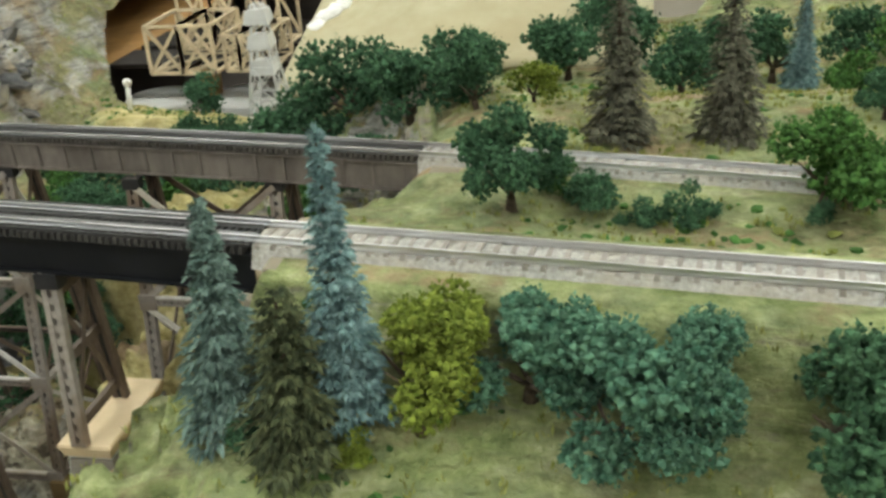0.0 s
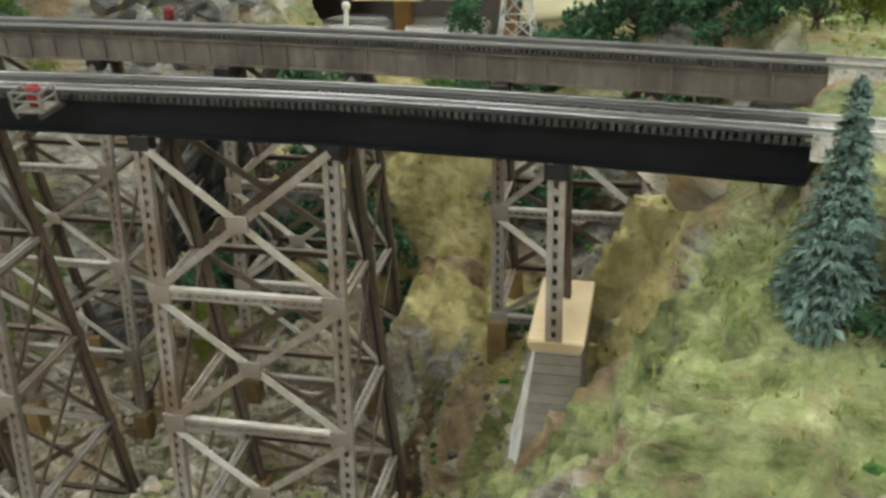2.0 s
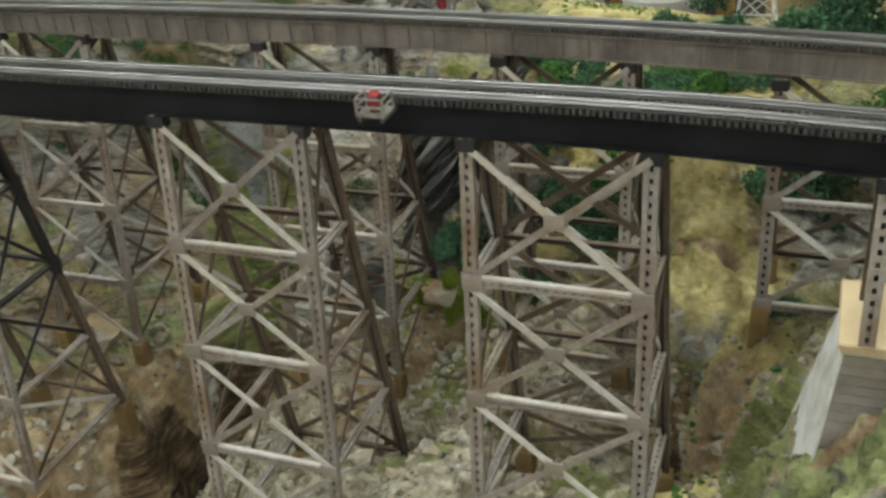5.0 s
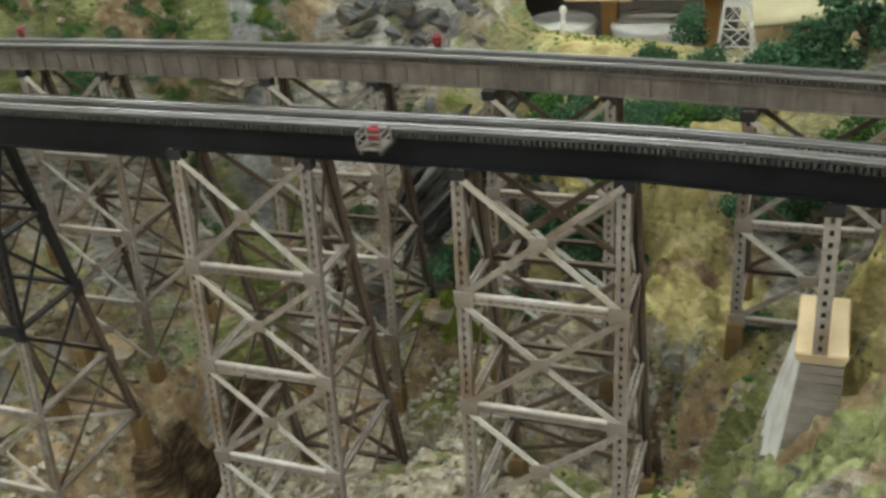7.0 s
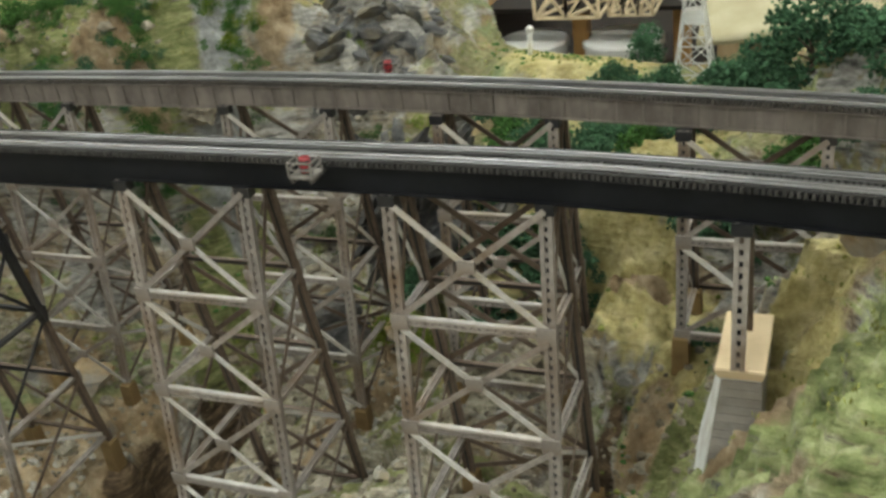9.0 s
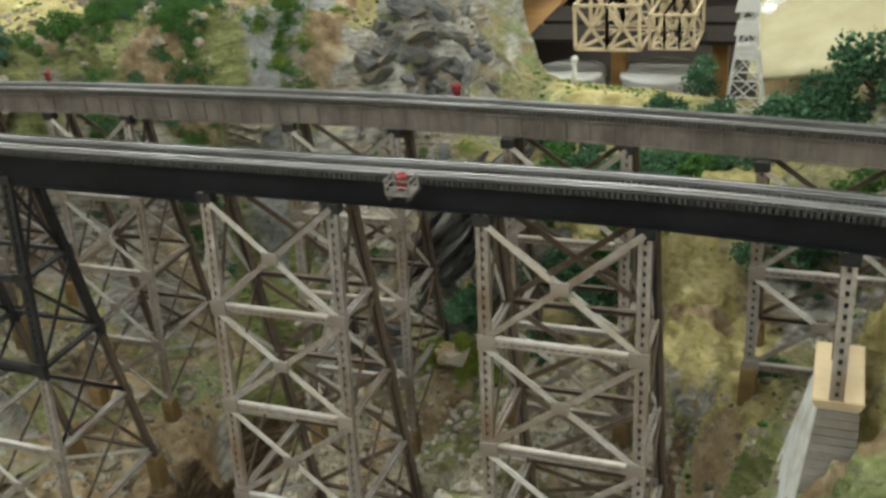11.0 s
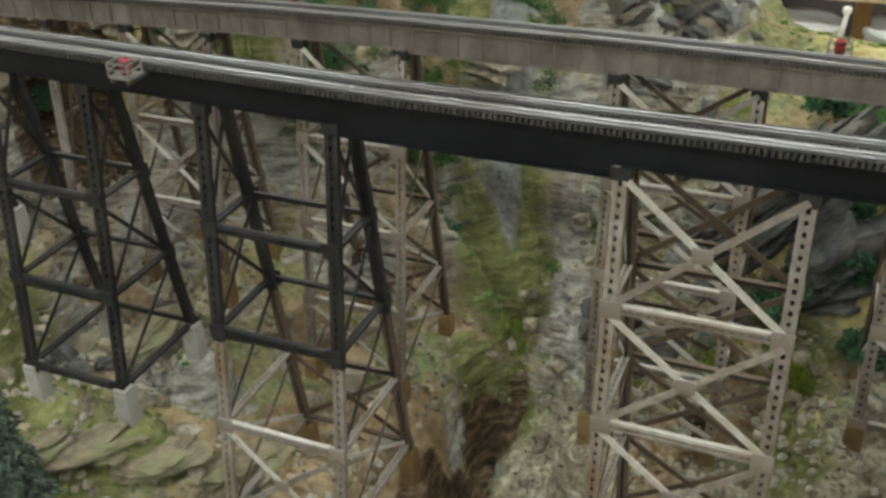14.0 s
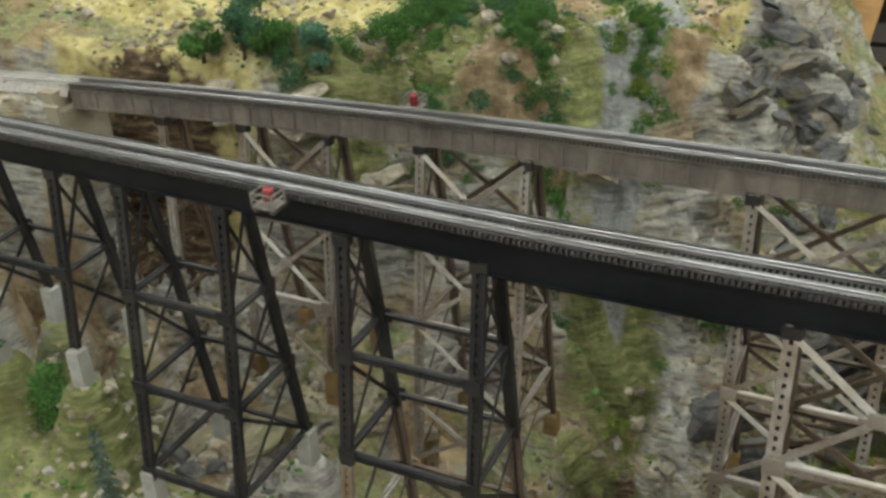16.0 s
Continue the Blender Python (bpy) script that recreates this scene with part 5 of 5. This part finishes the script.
boulder(-0.44, 0.125, 0.034, "brown earthy outcrop beside the gully", 6, 0.9, TAN_ROCK, "outcrops", 40, 0)
boulder(-0.5, 0.2, 0.04, "brown earthy outcrop above the gully", 7, 0.7, TAN_ROCK, "outcrops", 10, 5)
boulder(0.285, 0.065, 0.022, "yellowish rock outcrop beside the abutment", 9, 0.9, TAN_ROCK, "outcrops", 10, 10)
boulder(0.275, 0.11, 0.03, "grey bedded rock in the bank", 12, 0.8, ROCK, "outcrops", 30, 15, beds=9)
for i, (x, y, r) in enumerate(((-0.509, 0.364, 0.03), (-0.63, 0.347, 0.032), (-0.725, 0.339, 0.034), (-0.812, 0.322, 0.03), (-0.44, 0.43, 0.03), (-0.62, 0.1, 0.02), (-0.68, 0.06, 0.016), (-0.8, 0.12, 0.024), (-0.9, 0.2, 0.026), (-0.56, 0.02, 0.017))):
    boulder(x, y, r, "grey cast rock half buried in the slope", 30 + i, 0.75, ROCK, "boulders", i * 47, (i * 13) % 25 - 12, (1.2, 0.9), 6 if i < 6 else 0)
LEDGE = surface("brown_layered_rock", (0.1, 0.08, 0.055), (0.3, 0.26, 0.19), 60, 0.9, 0.0, 0.2, (0.2, 0.21, 0.12), 26, 0.9, 0.004, 0.0, (1, 1, 4))
for i, (x, y, r) in enumerate(((-0.6, -0.03, 0.034), (-0.56, -0.025, 0.03), (-0.525, 0.0, 0.03), (-0.64, -0.05, 0.026), (-0.5, 0.03, 0.026), (-0.7, 0.075, 0.03), (-0.66, 0.1, 0.034), (-0.8, 0.05, 0.028))):
    boulder(x, y, r, "brown layered ledge rock on the west bank", 90 + i, 0.34, LEDGE, "ledges", 20 + i * 7, -14, (1.35, 0.8), 4, lift=-0.004)
for i, (x, y, r) in enumerate(((-0.7, 0.045, 0.018), (-0.68, 0.035, 0.015), (-0.72, 0.05, 0.014), (-0.69, 0.06, 0.016), (-0.665, 0.05, 0.013), (-0.71, 0.03, 0.012), (-0.64, 0.045, 0.014))):
    boulder(x, y, r, "dark slate stone between the tower footings", 120 + i, 0.75, SLATE, "dark stones", i * 50, 10, (1.15, 0.9))
rng_crag = random.Random(12)
for i in range(80):
    x, y = -0.285 + rng_crag.gauss(0, 0.036), 0.585 + rng_crag.gauss(0, 0.06)
    r = rng_crag.uniform(0.014, 0.03)
    boulder(x, y, r, "dark grey crag on the hill's eastern flank", 60 + i, rng_crag.uniform(0.3, 0.6), CRAG if i % 4 else SLATE, "crags", rng_crag.uniform(0, 360), rng_crag.uniform(-45, 0), (1.5, 0.8), lift=-0.3 * r)


def scatter(name, label, category, count, seed, area, build, mat, keep=None):
    """Uncountable small things as one object."""
    rng = random.Random(seed)
    s = Shape()
    pts = []
    while len(pts) < count:
        x, y = rng.uniform(area[0], area[1]), rng.uniform(area[2], area[3])
        if (keep is None or keep(x, y, rng)) and y < float(shell_edge(x)) - 0.01:
            pts.append((x, y))
    zs = land(np.array([p[0] for p in pts]), np.array([p[1] for p in pts]))
    for (x, y), z in zip(pts, zs):
        build(s, x, y, float(z), rng)
    return solid(name, s, mat, label, category, kind="stuff")


def off_track(x, y):
    return (x < NEAR_END or abs(y - float(near_line(x))) > 0.03) and (x < FAR_END or abs(y - float(far_line(x))) > 0.03) and (x > FAR_WEST or abs(y - float(far_line(x))) > 0.03)


def stone(s, x, y, z, rng):
    r = rng.uniform(0.0015, 0.0042) * (2.4 if rng.random() < 0.09 else 1)
    s.blob((x, y, z + r * 0.25), r, rng, 0.75, 0.35)


def tuft(s, x, y, z, rng):
    for k in range(5):
        s.flake((x + rng.uniform(-0.0015, 0.0015), y + rng.uniform(-0.0015, 0.0015), z - 0.0005), (rng.uniform(-0.6, 0.6), rng.uniform(-0.6, 0.6), 1), rng.uniform(0.0025, 0.0055), 0.0011)


def flock(s, x, y, z, rng):
    r = rng.uniform(0.0012, 0.0034)
    s.blob((x, y, z + r * 0.2), r, rng, 0.6, 0.5)


def mask(x, y, scale, shift):
    return float(fbm(np.array(x * scale + shift), np.array(y * scale + shift), 3))


scatter("rubble", "grey and tan stone rubble on the gorge floor", "rubble", 6200, 1, (-1.0, 0.22, -0.3, 0.45), stone, ROCK,
        lambda x, y, r: (mask(x, y, 9, 3) > -0.08 + 0.1 * r.random() or (-0.34 < x < -0.2)) and not (abs(x + 0.372) < 0.035 and 0.0 < y < 0.3) and not (0.03 < x and y > 0.19))
scatter("rubble", "fallen grey stones on the western hill", "rubble", 1800, 2, (-1.1, -0.25, 0.35, 1.05), stone, ROCK, lambda x, y, r: mask(x, y, 8, 7) > 0.02 and not (-0.58 < x < -0.45 and y > 0.55))
PALE_ROCK = surface("pale_broken_stone", (0.2, 0.19, 0.165), (0.44, 0.425, 0.38), 240, 0.9, 0.0, 0.2, (0.36, 0.3, 0.2), 40, 0.6, 0.001)


def chunk(s, x, y, z, rng):
    r = rng.uniform(0.0028, 0.0075)
    k = len(s.v)
    verts, faces = SMALL_STONES[rng.randrange(6)]
    turn = Euler((rng.uniform(0, 6), rng.uniform(0, 6), rng.uniform(0, 6))).to_matrix()
    for p in verts:
        q = turn @ p
        s.v.append((x + q.x * r, y + q.y * r, z + q.z * r * 0.7 + r * 0.25))
    s.f += [tuple(k + i for i in f) for f in faces]


SMALL_STONES = [chipped(k + 20, 2) for k in range(6)]
scatter("rubble", "pale broken stones on the gorge's west bank", "rubble", 90, 8, (-0.76, -0.58, -0.06, 0.06), chunk, PALE_ROCK, lambda x, y, r: mask(x, y, 20, 3) > -0.02)
scatter("rubble", "pale broken stones on the gorge floor", "rubble", 420, 9, (-0.34, 0.1, -0.05, 0.24), chunk, PALE_ROCK, lambda x, y, r: mask(x, y, 14, 23) > -0.03)
scatter("rubble", "pale broken stones on the gorge floor", "rubble", 60, 10, (-0.5, -0.4, -0.05, 0.12), chunk, PALE_ROCK)
scatter("grass", "straw-coloured static grass tufts", "grass", 4500, 3, (0.24, 0.95, -0.3, 0.8), tuft, GRASS, lambda x, y, r: off_track(x, y) and mask(x, y, 14, 1) > -0.1)
scatter("grass", "straw-coloured static grass tufts", "grass", 2600, 4, (-1.3, 0.24, -0.3, 1.0), tuft, GRASS, lambda x, y, r: mask(x, y, 10, 5) > 0.0 and off_track(x, y) and not (-0.47 < x < 0.1 and y < 0.3))
scatter("ground_cover", "clumps of bright green moss flock", "ground cover", 1300, 5, (-1.3, 0.95, -0.3, 0.85), flock, MOSS, lambda x, y, r: mask(x, y, 7, 11) > 0.06 and off_track(x, y) and not (-0.45 < x < 0.05 and y < 0.25))
scatter("ground_cover", "clumps of dark green flock", "ground cover", 2200, 6, (-1.3, 0.95, -0.3, 0.95), flock, LEAF_MID, lambda x, y, r: mask(x, y, 8, 19) > 0.1 and off_track(x, y) and not (-0.5 < x < 0.12 and y < 0.33))


# ---- unfinished bay behind the scenery ----
def plaster_hill():
    xs, ys = np.linspace(0.11, 0.5, 34), np.linspace(0.6, 0.85, 24)
    s = Shape()
    rng = random.Random(2)
    for x in xs:
        for y in ys:
            v = (y - 0.6) / 0.25
            z = 0.29 + 0.075 * v + 0.09 * float(ease(0.1, 0.32, x)) * (0.3 + 0.5 * v) - 0.05 * float(ease(0.5, 1.2, x)) * v + 0.02 * float(fbm(np.array(x * 6), np.array(y * 6), 3))
            s.v.append((x, y, z))
    n = len(ys)
    s.f = [(i * n + j, (i + 1) * n + j, (i + 1) * n + j + 1, i * n + j + 1) for i in range(len(xs) - 1) for j in range(n - 1)]
    ob = thing("plaster_hill", "smooth unpainted pale yellow plaster hill shell", "plaster hill", kind="structure")
    me = part("shell", s, PLASTER, ob, smooth=True)
    sol = me.modifiers.new("thickness", "SOLIDIFY")
    sol.thickness, sol.offset = 0.006, -1
    e = Shape()
    for k in range(14):
        f = k / 13
        x, y = 0.115 + 0.07 * f + rng.uniform(-0.004, 0.004), 0.735 + 0.11 * f
        e.blob((x, y, 0.33 + 0.05 * f), 0.014, rng, 0.5, 0.4)
    part("torn_edge", e, PLASTER_WHITE, ob, "torn white plaster edge", True)


plaster_hill()


def frame_box(s, x0, x1, y0, y1, z0, z1, t):
    """The twelve sticks of an open box."""
    for a in (x0, x1):
        for b in (y0, y1):
            s.append(((a, b, z0), (a, b, z1)))
    for z in (z0, z1):
        for a in (x0, x1):
            s.append(((a, y0, z), (a, y1, z)))
        for b in (y0, y1):
            s.append(((x0, b, z), (x1, b, z)))


def stick_truss(x0, x1, y0, y1, z0, z1, bays, t, label):
    ob = thing("stick_truss", label, "truss model", ((x0 + x1) / 2, (y0 + y1) / 2, z0), "truss models")
    sticks = []
    w = (x1 - x0) / bays
    for k in range(bays):
        a, b = x0 + k * w, x0 + (k + 1) * w
        frame_box(sticks, a, b, y0, y1, z0, z1, t)
        for y in (y0, y1):
            sticks.append(((a, y, z0), (b, y, z1)))
            sticks.append(((b, y, z0), (a, y, z1)))
        sticks.append(((a, y0, z0), (b, y1, z0)))
    o = Vector(((x0 + x1) / 2, (y0 + y1) / 2, z0))
    for p, q in sticks:
        part("stick", Shape().beam(Vector(p) - o, Vector(q) - o, t, t), STICK, ob)
    return ob


def work_bench():
    """An orange plywood bench on square legs, open and dark underneath."""
    ob = thing("work_bench", "orange-stained plywood bench behind the scenery", "bench", (-0.155, 1.16, FLOOR_Z))
    top = 0.2535 - FLOOR_Z
    part("side_panel", Shape().box(-0.3, -0.075, -0.31, 0.478, top - 0.006, top), WOOD_ORANGE, ob)
    # added boards, coloured near black for the shade around the trusses
    part("front_board", Shape().box(-0.0745, 0.25, -0.29, -0.21, top - 0.006, top), SHADOW_BOARD, ob, "near-black board painted as the bay's shade")
    part("rear_board", Shape().box(-0.0745, 0.25, -0.19, -0.1, top - 0.006, top), SHADOW_BOARD, ob, "near-black board painted as the bay's shade")
    for i in range(7):
        part("back_board", Shape().box(-0.6 + i * 0.12, -0.482 + i * 0.12, 0.48, 0.49, top - 0.012, top + 0.45), WOOD_ORANGE if i % 3 else WOOD_RAW, ob)
    for x, y in ((-0.28, -0.29), (0.06, -0.265), (0.2, -0.24), (-0.36, 0.44), (0.2, 0.44)):
        part("leg", Shape().box(x - 0.011, x + 0.011, y - 0.011, y + 0.011, 0, top - 0.0115), WOOD_ORANGE, ob)
    return ob


work_bench()
# shelf and back panel paint the darkness below the bench
solid("lower_shelf", Shape().box(-0.6, 0.4, 0.8, 1.6, 0.125, 0.145), SHADOW_BOARD, "near-black shelf painted as the shade under the bench", "shelf", kind="structure")
solid("shelf_back", Shape().box(-0.6, 0.4, 1.62, 1.64, FLOOR_Z, 0.225), SHADOW_BOARD, "near-black back panel painted as the bay's shade", "panel", kind="structure")


def tub(x, y, r, h):
    ob = thing("tub", "dusty white plastic tub with a flat lid on the shelf", "tub", (x, y, 0.1451), "tubs")
    part("body", Shape().lathe([(r * 0.9, 0), (r * 0.96, h * 0.5), (r * 0.97, h * 0.86), (r * 0.8, h * 0.86)], 36), PLASTIC_WHITE, ob, smooth=False)
    part("lid", Shape().lathe([(r * 0.98, h * 0.8), (r * 1.02, h * 0.82), (r * 1.02, h * 0.95), (r * 0.97, h), (r * 0.2, h * 1.015)], 36), PLASTIC_WHITE, ob)


tub(-0.168, 0.89, 0.052, 0.057)
tub(-0.036, 0.9, 0.058, 0.057)
stick_truss(-0.142, -0.052, 0.822, 0.92, 0.2537, 0.315, 2, 0.004, "pale stick-wood bridge truss model standing on the bench")
stick_truss(-0.04, 0.02, 0.83, 0.92, 0.2537, 0.3, 3, 0.0034, "pale stick-wood bridge truss model standing on the bench")
stick_truss(-0.148, 0.0, 0.94, 1.02, 0.2537, 0.365, 3, 0.004, "pale stick-wood bridge truss model standing on the bench")
rod = thing("white_rod", "short white plastic rod stuck in the plaster edge", "rod", (-0.115, 0.7, ground_z(-0.115, 0.7) - 0.004))
part("stem", Shape().tube((0, 0, 0), (0.003, 0, 0.034), 0.003, 0.003, 10), PLASTIC_WHITE, rod, smooth=True)
part("knob", Shape().lathe([(0.003, 0.0), (0.0048, 0.002), (0.0048, 0.007), (0.002, 0.009)], 12, (0.003, 0, 0.033)), PLASTIC_WHITE, rod, smooth=True)
post = thing("timber_post", "upright raw yellow timber post", "post", (0.122, 0.87, FLOOR_Z))
part("upright", Shape().box(-0.02, 0.02, -0.02, 0.02, 0, CEIL_Z - FLOOR_Z), WOOD_RAW, post)


def pylon(x, y, h):
    """A four-legged lattice pylon with a waist and cross arms."""
    z = ground_z(x, y)
    ob = thing("lattice_pylon", "white lattice transmission pylon on the slope", "pylon", (x, y, z - 0.002))
    prof = [(0.0, 0.0235), (0.2, 0.0195), (0.4, 0.0155), (0.6, 0.0115), (0.8, 0.008), (1.0, 0.0055)]
    corner = ((-1, -1), (1, -1), (1, 1), (-1, 1))
    for a, b in corner:
        s = Shape()
        for (u0, r0), (u1, r1) in zip(prof[:-1], prof[1:]):
            s.beam((a * r0, b * r0, u0 * h), (a * r1, b * r1, u1 * h), 0.0016, 0.0016)
        part("leg", s, WHITE_WIRE, ob)
    for k, ((u0, r0), (u1, r1)) in enumerate(zip(prof[:-1], prof[1:])):
        for i in range(4):
            (a, b), (c, d) = corner[i], corner[(i + 1) % 4]
            part("brace", Shape().beam((a * r0, b * r0, u0 * h), (c * r1, d * r1, u1 * h), 0.001, 0.001), WHITE_WIRE, ob)
            part("brace", Shape().beam((c * r0, d * r0, u0 * h), (a * r1, b * r1, u1 * h), 0.001, 0.001), WHITE_WIRE, ob)
            part("ring", Shape().beam((a * r1, b * r1, u1 * h), (c * r1, d * r1, u1 * h), 0.0012, 0.0012), WHITE_WIRE, ob)
    for u in (0.55, 0.72, 0.88):
        part("wrap", Shape().hull8([(-0.013, -0.012, u * h), (0.013, -0.012, u * h), (0.012, 0.011, u * h + 0.003), (-0.012, 0.011, u * h + 0.003), (-0.0105, -0.01, u * h + 0.014), (0.011, -0.01, u * h + 0.016), (0.0095, 0.009, u * h + 0.015), (-0.01, 0.009, u * h + 0.013)]), PLASTIC_WHITE, ob, "crumpled pale wrapping")


pylon(0.11, 0.585, 0.155)
